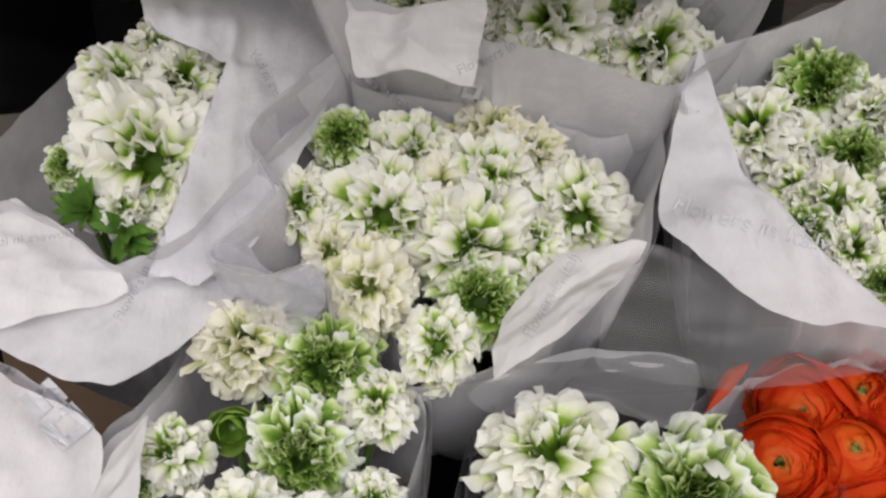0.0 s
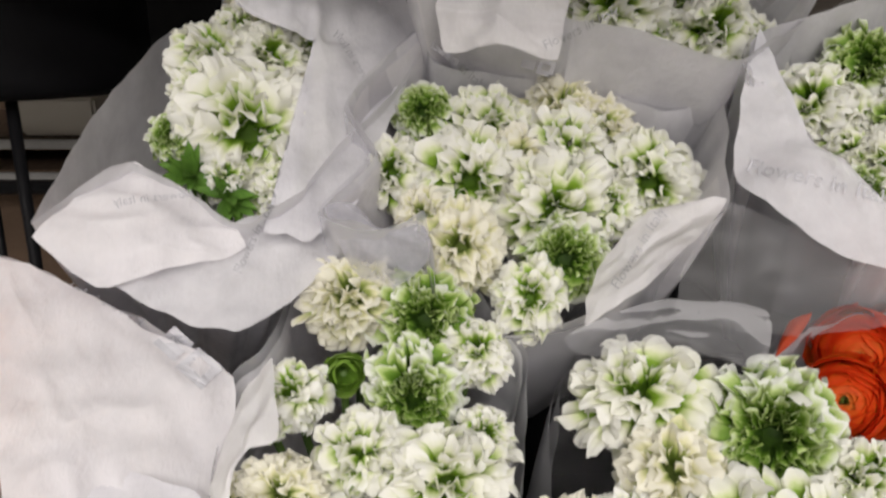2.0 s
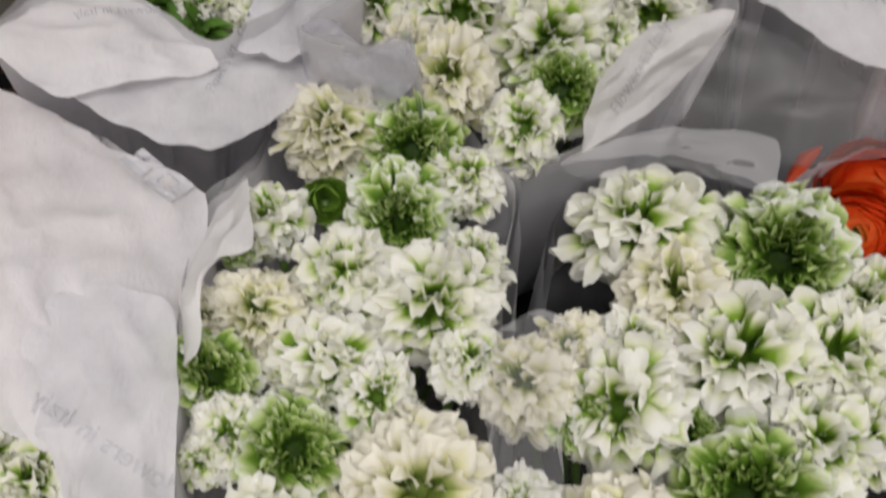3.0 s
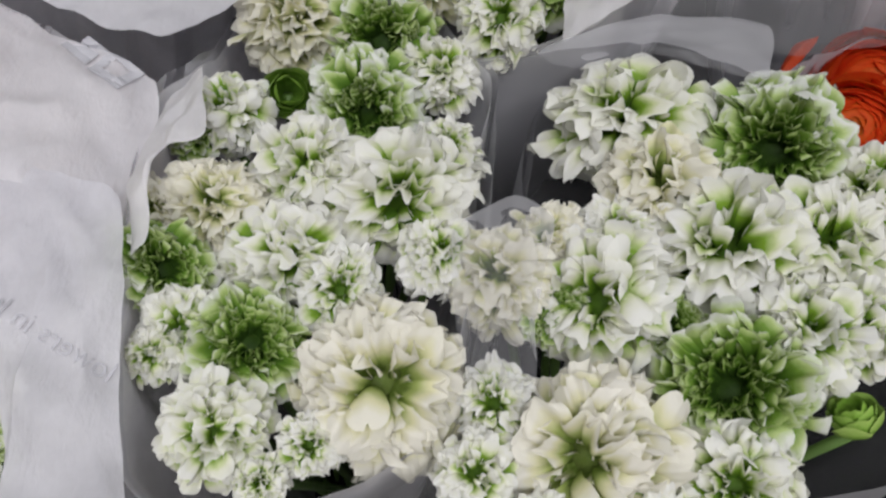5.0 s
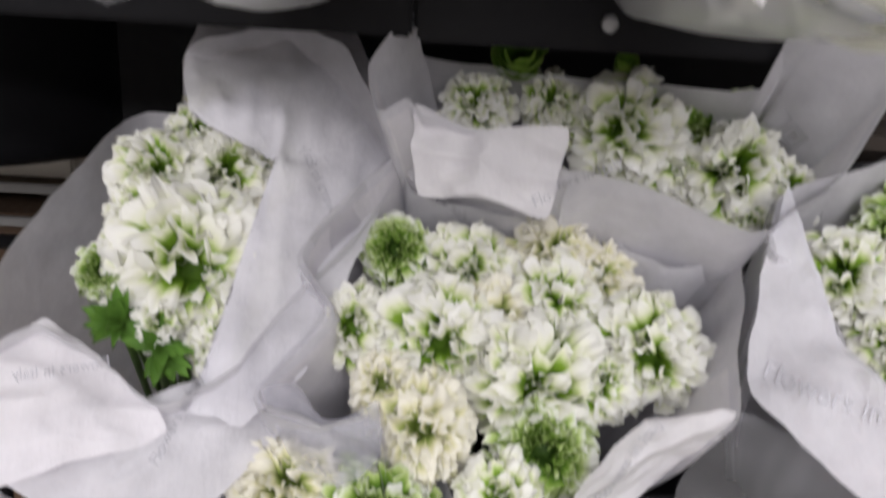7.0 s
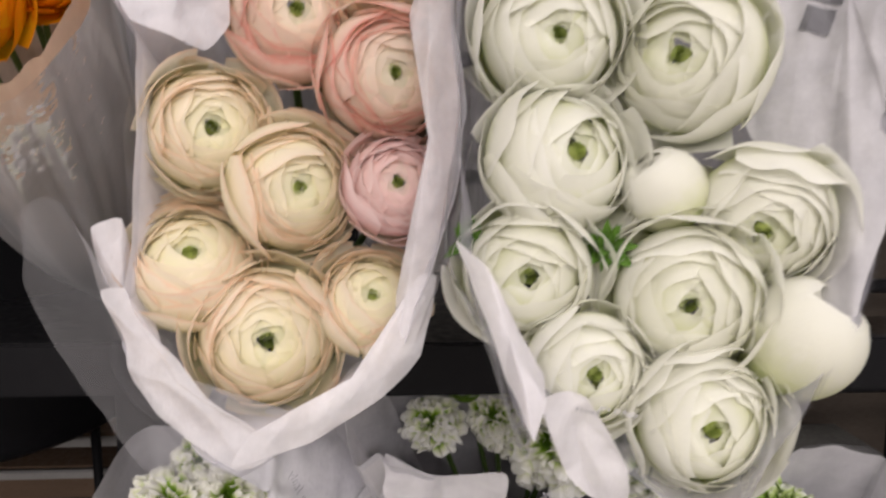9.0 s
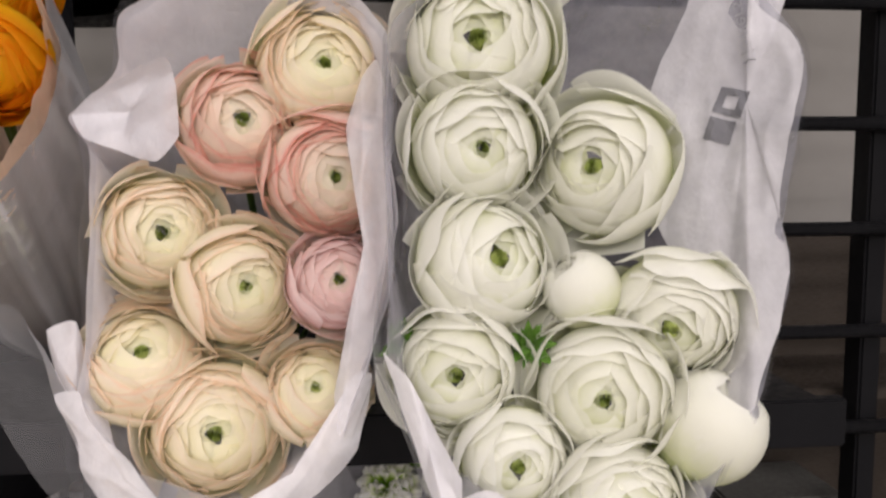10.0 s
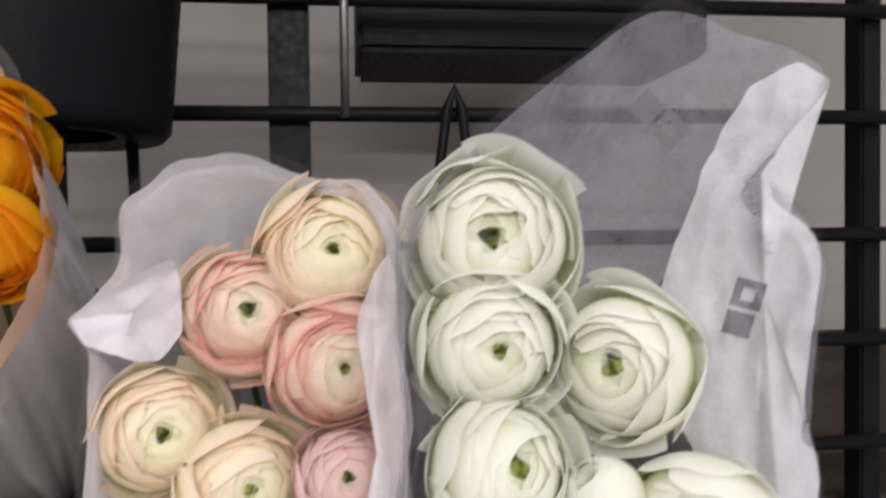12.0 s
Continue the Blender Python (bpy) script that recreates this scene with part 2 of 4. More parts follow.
def tube(name, points, radius, mat, sides=10, taper=1.0):
    pts = [Vector(p) for p in points]
    verts, faces = [], []
    for i, p in enumerate(pts):
        d = (pts[min(i + 1, len(pts) - 1)] - pts[max(i - 1, 0)]).normalized()
        q = d.to_track_quat("Z", "Y")
        r = radius * (1 + (taper - 1) * i / max(1, len(pts) - 1))
        for k in range(sides):
            a = 2 * math.pi * k / sides
            verts.append(p + q @ Vector((r * math.cos(a), r * math.sin(a), 0)))
    faces = grid_faces(sides, len(pts), 0, True)
    faces.append(tuple(range(sides))[::-1])
    faces.append(tuple(range(len(verts) - sides, len(verts))))
    return mesh_of(name, verts, faces, mat)


def thing(name, place, label, category, group=""):
    ob = new(name)
    ob.empty_display_size = 0.02
    ob.location = place
    return tagged(ob, label, category, group)


# ---- flowers ----
def ruffled_bloom(seed, kind):
    """Double frilly head: wide crinkled petals that roll outwards over green bases; some heads have a sunken green heart."""
    rng = np.random.default_rng(seed)
    verts, faces, uvs = [], [], []
    n, nu, nv = {"w": 150, "c": 165, "g": 210}[kind], 15, 8
    hole = {"w": 0.08, "c": 0.05, "g": 0.42}[kind]
    lean = rng.uniform(0, 6.28)
    steps = [0.0, 0.2, 0.38, 0.55, 0.70, 0.83, 0.94, 1.0]
    for i in range(n):
        t = (i + 0.5) / n
        heart = t < hole
        if heart:
            th = 0.40 + (0.52 if kind == "g" else 0.12) * math.sqrt(t / hole)
        else:
            rest = (t - hole) / (1 - hole)
            th = (0.80 if kind == "g" else 0.32) + (1.25 if kind == "g" else 1.7) * rest ** 0.75
        ph = i * 2.39996 + rng.normal(0, 0.25)
        th += rng.normal(0, 0.06)
        d = np.array([math.sin(th) * math.cos(ph), math.sin(th) * math.sin(ph), math.cos(th)])
        away = np.array([math.cos(th) * math.cos(ph), math.cos(th) * math.sin(ph), -math.sin(th)])
        side = np.cross(d, away)
        roll = rng.normal(0, 0.5) if heart else rng.normal(0, 0.95)
        e1 = side * math.cos(roll) + away * math.sin(roll)
        e2 = away * math.cos(roll) - side * math.sin(roll)
        lump = 1 + 0.08 * math.sin(2.1 * ph + lean) * math.sin(th) + 0.06 * math.sin(5.3 * ph + 3 * th + lean) + rng.normal(0, 0.045)
        spoon = not heart and rng.random() < {"w": 0.34, "c": 0.12, "g": 0.2}[kind]
        if heart:
            length, width, curl = (0.26 + 0.36 * t / hole) * rng.uniform(0.85, 1.2), rng.uniform(0.12, 0.24), rng.uniform(-0.5, 0.6)
            amp, wave, cup = 0.07, rng.uniform(1.0, 2.0), rng.uniform(-0.03, 0.03)
            green = (0.46 - 0.22 * t / hole) if kind == "g" else 0.16
        elif spoon:
            length, width, curl = 0.62 * rng.uniform(0.85, 1.15), rng.uniform(0.15, 0.24), rng.uniform(0.7, 1.8)
            amp, wave, cup = 0.025, 1.0, rng.uniform(0.08, 0.20)
            green = rng.uniform(-0.02, 0.18)
        else:
            length, width, curl = 0.60 * rng.uniform(0.85, 1.12), rng.uniform(0.20, 0.32), rng.uniform(0.2, 1.5)
            amp, wave, cup = rng.uniform(0.06, 0.12), rng.uniform(0.9, 1.9), rng.uniform(-0.05, 0.06)
            green = rng.uniform(-0.02, 0.27) + (0.15 if rng.random() < 0.12 else 0) + (0.06 if kind == "g" else 0)
        shift, phase = rng.uniform(0, 6.28), rng.uniform(0, 6.28)
        r0 = (0.28 if heart else 0.38) * lump
        bend = [(0.0, 0.0)]
        for j in range(1, nv):
            a, dv = curl * steps[j] ** 1.8, steps[j] - steps[j - 1]
            bend.append((bend[-1][0] + math.cos(a) * dv, bend[-1][1] + math.sin(a) * dv))
        base = len(verts)
        for j in range(nv):
            v = steps[j]
            full = 0.30 + 0.70 * v ** 0.6 if v < 0.8 else 0.91 - 2.2 * (v - 0.8) ** 2
            if spoon:
                full = 0.4 + 0.6 * min(1.0, v / 0.6) if v < 0.6 else math.sqrt(max(0.03, 1 - ((v - 0.6) / 0.405) ** 2))
            for k in range(nu):
                s = 2 * k / (nu - 1) - 1
                rr, oo = bend[j]
                crinkle = amp * v ** 1.2 * (math.sin(wave * s * math.pi + shift) + 0.4 * math.sin(2.3 * wave * s * math.pi + phase))
                notch = 0.05 * v * math.sin(3.1 * wave * s + phase) if not spoon else 0.0
                reach = r0 + rr * length * lump * (1 - (0.0 if spoon else 0.22) * s ** 2 * v) + notch * length
                p = d * reach + e2 * (oo * length * lump + crinkle + cup * (s * s - 0.3) * full) + e1 * s * width * full
                verts.append(p)
                uvs.append((min(1.0, v + 0.10 * s * s * v), green))
        faces += grid_faces(nu, nv, base)
    # a plain core closes the head from below
    base = len(verts)
    for j in range(7):
        th = math.pi * j / 6
        for k in range(12):
            a = 2 * math.pi * k / 12
            verts.append((0.5 * math.sin(th) * math.cos(a), 0.5 * math.sin(th) * math.sin(a), 0.30 * math.cos(th) - 0.12))
            uvs.append((0.05, 0))
    faces += grid_faces(12, 7, base, True)
    return mesh_of("ruffled_flower", verts, faces, MAT_RUFFLE[kind], uvs)


def cup_petal(rng, rim_r, rim_z, half, out_curl, phi, nu=15, nv=11, hug=0.45, upright=0.0):
    """One rounded sepal that comes up from the base and lays itself over a bud towards its rim."""
    slope = math.atan2(0.62 * rim_r, math.sqrt(max(0.05, 1 - rim_r * rim_r))) * 0.9 + upright
    b0, b2 = (0.05, -0.60), (rim_r, rim_z)
    b1 = (rim_r + hug * math.cos(slope), rim_z - hug * math.sin(slope) - 0.06)
    wav, sh, amp = rng.uniform(1.5, 5.0), rng.uniform(0, 6.28), rng.uniform(0.008, 0.030)
    tear, skew = rng.uniform(0.20, 0.36), rng.uniform(-0.10, 0.10)
    verts, uvs = [], []
    for j in range(nv):
        v = j / (nv - 1)
        for k in range(nu):
            s = 2 * k / (nu - 1) - 1
            vv = v * (1 - tear * abs(s) ** 2.6 + skew * s * (1 - s * s))
            r = (1 - vv) ** 2 * b0[0] + 2 * vv * (1 - vv) * b1[0] + vv * vv * b2[0]
            z = (1 - vv) ** 2 * b0[1] + 2 * vv * (1 - vv) * b1[1] + vv * vv * b2[1]
            lip = max(0.0, vv - 0.78) / 0.22
            r += out_curl * lip * lip + amp * v * math.sin(wav * s + sh) + 0.012 * s * s * v
            z += 0.6 * abs(out_curl) * lip * lip + amp * 1.3 * v * v * math.sin(wav * 1.7 * s + sh * 2)
            a = phi + s * half
            verts.append((r * math.cos(a), r * math.sin(a), z))
            uvs.append((v, 0.0))
    return verts, grid_faces(nu, nv), uvs


def shell_petal(rng, rim, span, half, phi, shell, lip, flare, tall=0.80, nu=19, nv=12):
    """One petal of a layered head: a piece of a round shell from the flower's side up to a soft rim near its opening."""
    tear, skew = rng.uniform(0.15, 0.40), rng.uniform(-0.14, 0.14)
    wav, sh, amp = rng.uniform(2.0, 5.0), rng.uniform(0, 6.28), rng.uniform(0.010, 0.032) * (0.4 + rim)
    tilt = Matrix.Rotation(rng.normal(0, 0.07), 3, "X") @ Matrix.Rotation(rng.normal(0, 0.07), 3, "Y")
    verts, uvs = [], []
    for j in range(nv):
        v = (j / (nv - 1)) ** 0.8
        for k in range(nu):
            s = 2 * k / (nu - 1) - 1
            th = rim + (tear * abs(s) ** 2.6 + skew * s + 0.03 * math.sin(wav * 1.3 * s + sh)) * min(1.0, 0.25 + rim) + span * (1 - v)
            edge = max(0.0, v - 0.72) / 0.28
            kk = shell - 0.035 * (1 - v) + lip * edge * edge + flare * v * v + amp * v * v * math.sin(wav * s + sh)
            kk *= 1 - 0.30 * math.exp(-(th / 0.42) ** 2)
            a = phi + s * half
            verts.append(tilt @ Vector((kk * math.sin(th) * math.cos(a), kk * math.sin(th) * math.sin(a), tall * kk * math.cos(th))))
            uvs.append((v, 0.0))
    return verts, grid_faces(nu, nv), uvs


def cupped_bloom(seed, kind):
    """Layered ranunculus: tightly wound shells as one mesh, the wide outer petals as meshes of their own."""
    rng = np.random.default_rng(seed)
    shut = kind == "shut"
    inner, outer = ([], [], []), []
    broad = kind in ("wh", "shut")
    count, guards = (34 if broad else 54), 8
    lean, lop = rng.uniform(0.0, 6.28), rng.uniform(0.35, 0.75)
    for i in range(count):
        t = i / (count - 1)
        phi = i * 2.39996 + rng.normal(0, 0.35)
        side = math.cos(phi - lean)
        cover = max(0.0, -side) * min(1.0, max(0.0, (t - 0.3) / 0.4)) * lop
        rim = (0.16 + 1.05 * t ** 1.05) * (1 - 0.25 * cover) + rng.uniform(-0.03, 0.03)
        half, span, lip, flare = 1.25 - 0.35 * t + rng.uniform(-0.12, 0.12), 0.95, rng.uniform(0.03, 0.10), 0.0
        tall, shell = 0.80, 0.56 + 0.42 * t ** 0.75
        if i >= count - guards:
            g = (i - count + guards) / (guards - 1)
            rim, half, span = 0.95 + 0.35 * g + rng.uniform(-0.1, 0.1), rng.uniform(0.65, 0.9), 1.15
            flare, lip, shell = rng.uniform(0.02, 0.09) + 0.11 * g, rng.uniform(0.0, 0.06), 0.98
        if shut:
            rim, flare, lip, tall, span, half = 0.08 + 0.42 * t, 0.0, 0.02, 1.05, 1.9, 1.2
        vs, fs, us = shell_petal(rng, max(0.04, rim), min(span, 2.6 - rim), half, phi, shell, lip, flare, tall)
        us = [(u * (0.5 + 0.5 * min(1.0, t * 1.8)), max(0.0, 0.5 * (0.26 - t))) for u, _ in us]
        if i >= count - 14:
            outer.append(mesh_of("petal", vs, fs, MAT_PETAL[kind], us))
        else:
            b = len(inner[0])
            inner[0].extend(vs)
            inner[1].extend([tuple(q + b for q in f) for f in fs])
            inner[2].extend(us)
    heart = mesh_of("flower", *inner[:2], MAT_PETAL[kind], inner[2])
    vs, fs, us = [], [], []
    for i in range(26):
        t = i / 26
        b = len(vs)
        phi, rr = i * 2.39996, 0.11 * math.sqrt(t)
        for j in range(4):
            for k in range(3):
                s, v = k - 1, j / 3
                a = phi + s * 0.35
                vs.append(((rr + 0.03 * v * (1 - v)) * math.cos(a), (rr + 0.03 * v * (1 - v)) * math.sin(a), 0.08 + v * (0.39 - 0.04 * t)))
                us.append((v * 0.8 + 0.1 * t, 0))
        fs += grid_faces(3, 4, b)
    eye = mesh_of("flower_eye", vs, fs, MAT_GREEN_EYE, us)
    return heart, eye, outer


def bud_mesh(seed):
    """Tight green bud: overlapping pointed sepals round a small hole."""
    rng = np.random.default_rng(seed)
    verts, faces, uvs = [], [], []
    for i in range(16):
        t = i / 15
        vs, fs, us = cup_petal(rng, 0.25 + 0.5 * t, 0.66 - 0.30 * t, 0.95 - 0.2 * t, 0.02 + 0.06 * t, i * 2.39996, 9, 8, 0.42, 0.5)
        b = len(verts)
        verts += vs
        faces += [tuple(q + b for q in f) for f in fs]
        uvs += [(u * (0.6 + 0.4 * t), 0) for u, _ in us]
    return mesh_of("green_bud", verts, faces, MAT_BUD, uvs)


def leaf_mesh(seed):
    """A sprig of divided leaves."""
    rng = np.random.default_rng(seed)
    verts, faces, uvs = [], [], []
    for i in range(22):
        th, ph = rng.uniform(0.2, 1.5), rng.uniform(0, 6.28)
        d = Vector((math.sin(th) * math.cos(ph), math.sin(th) * math.sin(ph), math.cos(th)))
        q = d.to_track_quat("Y", "Z")
        w, ln, b = rng.uniform(0.12, 0.22), rng.uniform(0.7, 1.1), len(verts)
        for j in range(6):
            v = j / 5
            for k in range(3):
                s = k - 1
                verts.append(q @ Vector((s * w * math.sin(math.pi * (0.08 + 0.9 * v)), ln * v, -0.25 * v * v + 0.08 * abs(s))))
                uvs.append((v, 0))
        faces += grid_faces(3, 6, b)
    return mesh_of("foliage", verts, faces, MAT_LEAF, uvs)


RUFFLED = {k: [ruffled_bloom(11 * i + ord(k), k) for i in range(4)] for k in "wgc"}
CUPPED = {k: [cupped_bloom(7 * i + 3, k) for i in range(n)] for k, n in (("p", 4), ("pk", 2), ("rose", 1), ("wh", 5), ("shut", 1), ("y", 2), ("o", 2), ("o2", 1))}
BUDS = [bud_mesh(i) for i in range(2)]
LEAVES = [leaf_mesh(i) for i in range(2)]
FLOWER_LABEL = {"w": "white ruffled flower with lime green petal bases", "g": "ruffled white flower with a green heart", "c": "creamy white ruffled flower",
                "p": "peach and cream layered flower", "pk": "pink-edged peach layered flower", "rose": "pale rose layered flower", "wh": "white layered flower with a green eye",
                "shut": "white flower still half closed", "y": "golden yellow layered flower", "o": "orange-red layered flower", "o2": "soft orange layered flower",
                "bud": "round green bud", "leaf": "divided green leaves"}


def facing(place, direction, radius, spin):
    q = Vector(direction).normalized().to_track_quat("Z", "Y")
    return Matrix.Translation(place) @ q.to_matrix().to_4x4() @ Matrix.Rotation(spin, 4, "Z") @ Matrix.Diagonal((radius, radius, radius, 1))


def put_flower(bouquet, row, index, rng):
    kind, x, y, z, r, nx, ny, nz = row
    place = Vector((x, y, z)) - bouquet.location
    spin = rng.uniform(0, 6.28)
    if kind in RUFFLED:
        part("ruffled_flower", RUFFLED[kind][index % 4], bouquet, facing(place, (nx, ny, nz), r * 1.06, spin) @ Matrix.Diagonal((rng.uniform(0.88, 1.14), rng.uniform(0.88, 1.14), rng.uniform(0.85, 1.1), 1)), FLOWER_LABEL[kind])
    elif kind == "bud":
        part("bud", BUDS[index % 2], bouquet, facing(place, (nx, ny, nz), r * 1.05, spin), FLOWER_LABEL[kind])
    elif kind == "leaf":
        part("foliage", LEAVES[index % 2], bouquet, facing(place, (nx, ny, nz), r * 1.5, spin), FLOWER_LABEL[kind])
    else:
        pool = CUPPED[kind]
        heart, eye, outer = pool[index % len(pool)]
        flower = part("flower", heart, bouquet, facing(place, (nx, ny, nz), r * 1.02, spin), FLOWER_LABEL[kind])
        part("flower_eye", eye, flower)
        for me in outer:
            part("petal", me, flower)


# ---- paper and film ----
def loop_at(points, u, sharp=0.0):
    """A point on the smooth closed loop through the points."""
    n = len(points)
    x = (u % 1.0) * n
    i, f = int(x) % n, x - int(x)
    p0, p1, p2, p3 = (np.array(points[(i + k) % n]) for k in (-1, 0, 1, 2))
    smooth = 0.5 * (2 * p1 + (p2 - p0) * f + (2 * p0 - 5 * p1 + 4 * p2 - p3) * f * f + (3 * p1 - p0 - 3 * p2 + p3) * f ** 3)
    return smooth * (1 - sharp) + (p1 + (p2 - p1) * f) * sharp


def wobble(p, scale, seed):
    return noise.noise(Vector((p[0] * scale + seed * 7.3, p[1] * scale, p[2] * scale)))


class Wrap:
    """A cone of soft paper from a tied foot to a wavy rim."""

    def __init__(self, rim, foot, axis, seed, foot_r=0.022, pleat=0.006, grow=1.0, belly=0.014):
        self.foot, self.axis, self.seed, self.foot_r, self.pleat, self.belly = np.array(foot), np.array(axis), seed, foot_r, pleat, belly
        mid = np.mean(np.array(rim), axis=0)
        self.rim = [mid + (np.array(p) - mid) * grow for p in rim]
        self.mid = mid

    def at(self, u, v):
        r = loop_at(self.rim, u, 0.25)
        out = r - self.mid
        out = out - self.axis * np.dot(out, self.axis)
        out = out / (np.linalg.norm(out) + 1e-6)
        b = self.foot + out * self.foot_r
        p = b + (r - b) * v + out * self.belly * math.sin(math.pi * v ** 1.3)
        fold = wobble((math.cos(6.283 * u) * 2.2, math.sin(6.283 * u) * 2.2, v * 0.7), 1.6, self.seed)
        ridge = 0.5 - abs(wobble((math.cos(6.283 * u) * 3, math.sin(6.283 * u) * 3, v * 0.5), 1.3, self.seed + 3)) * 2
        p = p + out * self.pleat * (fold * 1.6 + ridge * 0.8) * min(1.0, 3 * v) * (1.0 if v < 0.85 else 1 - (v - 0.85) * 4)
        return p + self.axis * 0.004 * v * wobble(p, 45, self.seed)

    def mesh(self, name, mat, nu=150, nv=34, low=0.0, origin=(0, 0, 0), span=None, high=1.0):
        o = np.array(origin)
        if span:
            verts = [self.at(span[0] + (span[1] - span[0]) * i / (nu - 1), low + (high - low) * j / (nv - 1)) - o for j in range(nv) for i in range(nu)]
            return mesh_of(name, verts, grid_faces(nu, nv), mat)
        verts = [self.at(i / nu, low + (1 - low) * j / (nv - 1)) - o for j in range(nv) for i in range(nu)]
        return mesh_of(name, verts, grid_faces(nu, nv, 0, True), mat)


def flap_mesh(name, outline, mat, origin, seed, bulge=0.004, crumple=0.007, nu=110, nr=20, sharp=0.5):
    """A loose fold of paper, filled inside its outline, with soft creases and an uneven edge."""
    o, c = np.array(origin), np.mean(np.array(outline), axis=0)
    pts = np.array(outline) - c
    long, _, normal = np.linalg.svd(pts)[2]
    if normal[2] < 0:
        normal = -normal
    cross = np.cross(normal, long)

    def relief(p, f):
        q = p - c
        a, b = float(q @ long), float(q @ cross)
        bend = wobble((a * 1.0, b * 0.35, seed * 0.31), 30, seed) + 0.5 * (0.4 - abs(wobble((a * 0.6, b * 1.6, seed * 0.7), 42, seed + 9)) * 2)
        return bulge * (1 - f * f) + crumple * (0.8 * bend + 0.35 * wobble(p, 75, seed + 4))

    verts, faces = [c + normal * relief(c, 0.0) - o], []
    for j in range(1, nr + 1):
        f = j / nr
        for i in range(nu):
            edge = loop_at(outline, i / nu, sharp)
            p = c + (edge - c) * f * (1 + 0.05 * f * wobble(edge, 55, seed + 2))
            verts.append(p + normal * relief(p, f) - o)
    faces = [(0, 1 + i, 1 + (i + 1) % nu) for i in range(nu)]
    faces += [f[::-1] for f in grid_faces(nu, nr, 1, True)]
    return mesh_of(name, verts, faces, mat)


def make_bouquet(label, axis, support, blooms, rim, seed, flaps=(), paper=None, film=0.0, pleat=0.006, group="", foot=None, belly=0.014, low=0.5, lining=None, film_stuff=None):
    axis = Vector(axis).normalized()
    mid = sum((Vector(b[1:4]) for b in blooms), Vector()) / len(blooms)
    base = Vector(foot) if foot else mid - axis * ((mid.z - support) / axis.z)
    bouquet = thing("bouquet", base, label, "bouquet", group)
    rng = np.random.default_rng(seed)
    for i, row in enumerate(blooms):
        put_flower(bouquet, row, i + seed, rng)
        p, n = Vector(row[1:4]), Vector(row[5:8])
        a = rng.uniform(0, 6.28)
        end = base + Vector((0.012 * math.cos(a), 0.012 * math.sin(a), 0.004))
        pts = [(1 - s) ** 2 * (p - n * row[4] * 0.4) + 2 * s * (1 - s) * (p.lerp(end, 0.4) - n * 0.02) + s * s * end - base for s in (0, 0.2, 0.4, 0.6, 0.8, 1)]
        part("stem", tube("stem", pts, 0.0024, MAT_STEM, 7), bouquet)
    wrap = Wrap(rim, base, axis, seed, pleat=pleat, belly=belly)
    sheet = part("paper_wrap", wrap.mesh("paper_wrap", paper or MAT_PAPER, 150, 30, low, base), bouquet, None, "white translucent tissue paper wrap")
    sheets = [sheet]
    if lining:
        inner = Wrap(rim, base, axis, seed, pleat=pleat, grow=0.985, belly=belly)
        part("paper_lining", inner.mesh("paper_lining", MAT_PAPER_THICK, 80, 24, low + 0.05, base, lining, 0.985), bouquet)
    for k, (outline, stuff) in enumerate(flaps):
        sheets.append(part("film_fold" if stuff is MAT_FILM_HAZY else "paper_fold", flap_mesh("film_fold" if stuff is MAT_FILM_HAZY else "paper_fold", outline, stuff, base, seed + k, crumple=0.002 if stuff is MAT_FILM_HAZY else 0.007, sharp=0.3 if stuff in (MAT_FILM_HAZY, MAT_PAPER_THIN) else 0.55), bouquet))
    if film:
        clear = Wrap(rim, base, axis, seed + 50, 0.026, 0.005, film, belly + 0.006)
        part("film_sleeve", clear.mesh("film_sleeve", film_stuff or MAT_FILM, 130, 26, 0.0, base), bouquet, None, "clear crinkled plastic sleeve")
    return bouquet, sheets


# ---- print on the paper ----
def letters(words):
    """The outline of the words as flat triangles, one unit long, from the built-in font."""
    curve = bpy.data.curves.new("words", "FONT")
    curve.body, curve.resolution_u = words, 3
    ob = new("words", curve)
    me = bpy.data.meshes.new_from_object(ob.evaluated_get(bpy.context.evaluated_depsgraph_get()))
    verts, faces = [np.array(v.co) for v in me.vertices], [tuple(p.vertices) for p in me.polygons]
    bpy.data.objects.remove(ob)
    width = max(v[0] for v in verts)
    return [v / width for v in verts], faces


def mark():
    """A plain emblem: a slab and a ring with square corners."""
    bm = bmesh.new()
    for x0, x1, y0, y1 in ((0.0, 0.42, 0.05, 0.5), (0.5, 1.0, 0.0, 0.14), (0.5, 1.0, 0.36, 0.5), (0.5, 0.62, 0.14, 0.36), (0.86, 1.0, 0.14, 0.36)):
        n = 4
        vs = [[bm.verts.new((x0 + (x1 - x0) * i / n, y0 + (y1 - y0) * j / n, 0)) for i in range(n + 1)] for j in range(n + 1)]
        for j in range(n):
            for i in range(n):
                bm.faces.new((vs[j][i], vs[j][i + 1], vs[j + 1][i + 1], vs[j + 1][i]))
    bm.verts.index_update()
    out = [np.array(v.co) for v in bm.verts], [tuple(v.index for v in f.verts) for f in bm.faces]
    bm.free()
    return out


WORDS, MARK = letters("Flowers in Italy"), mark()


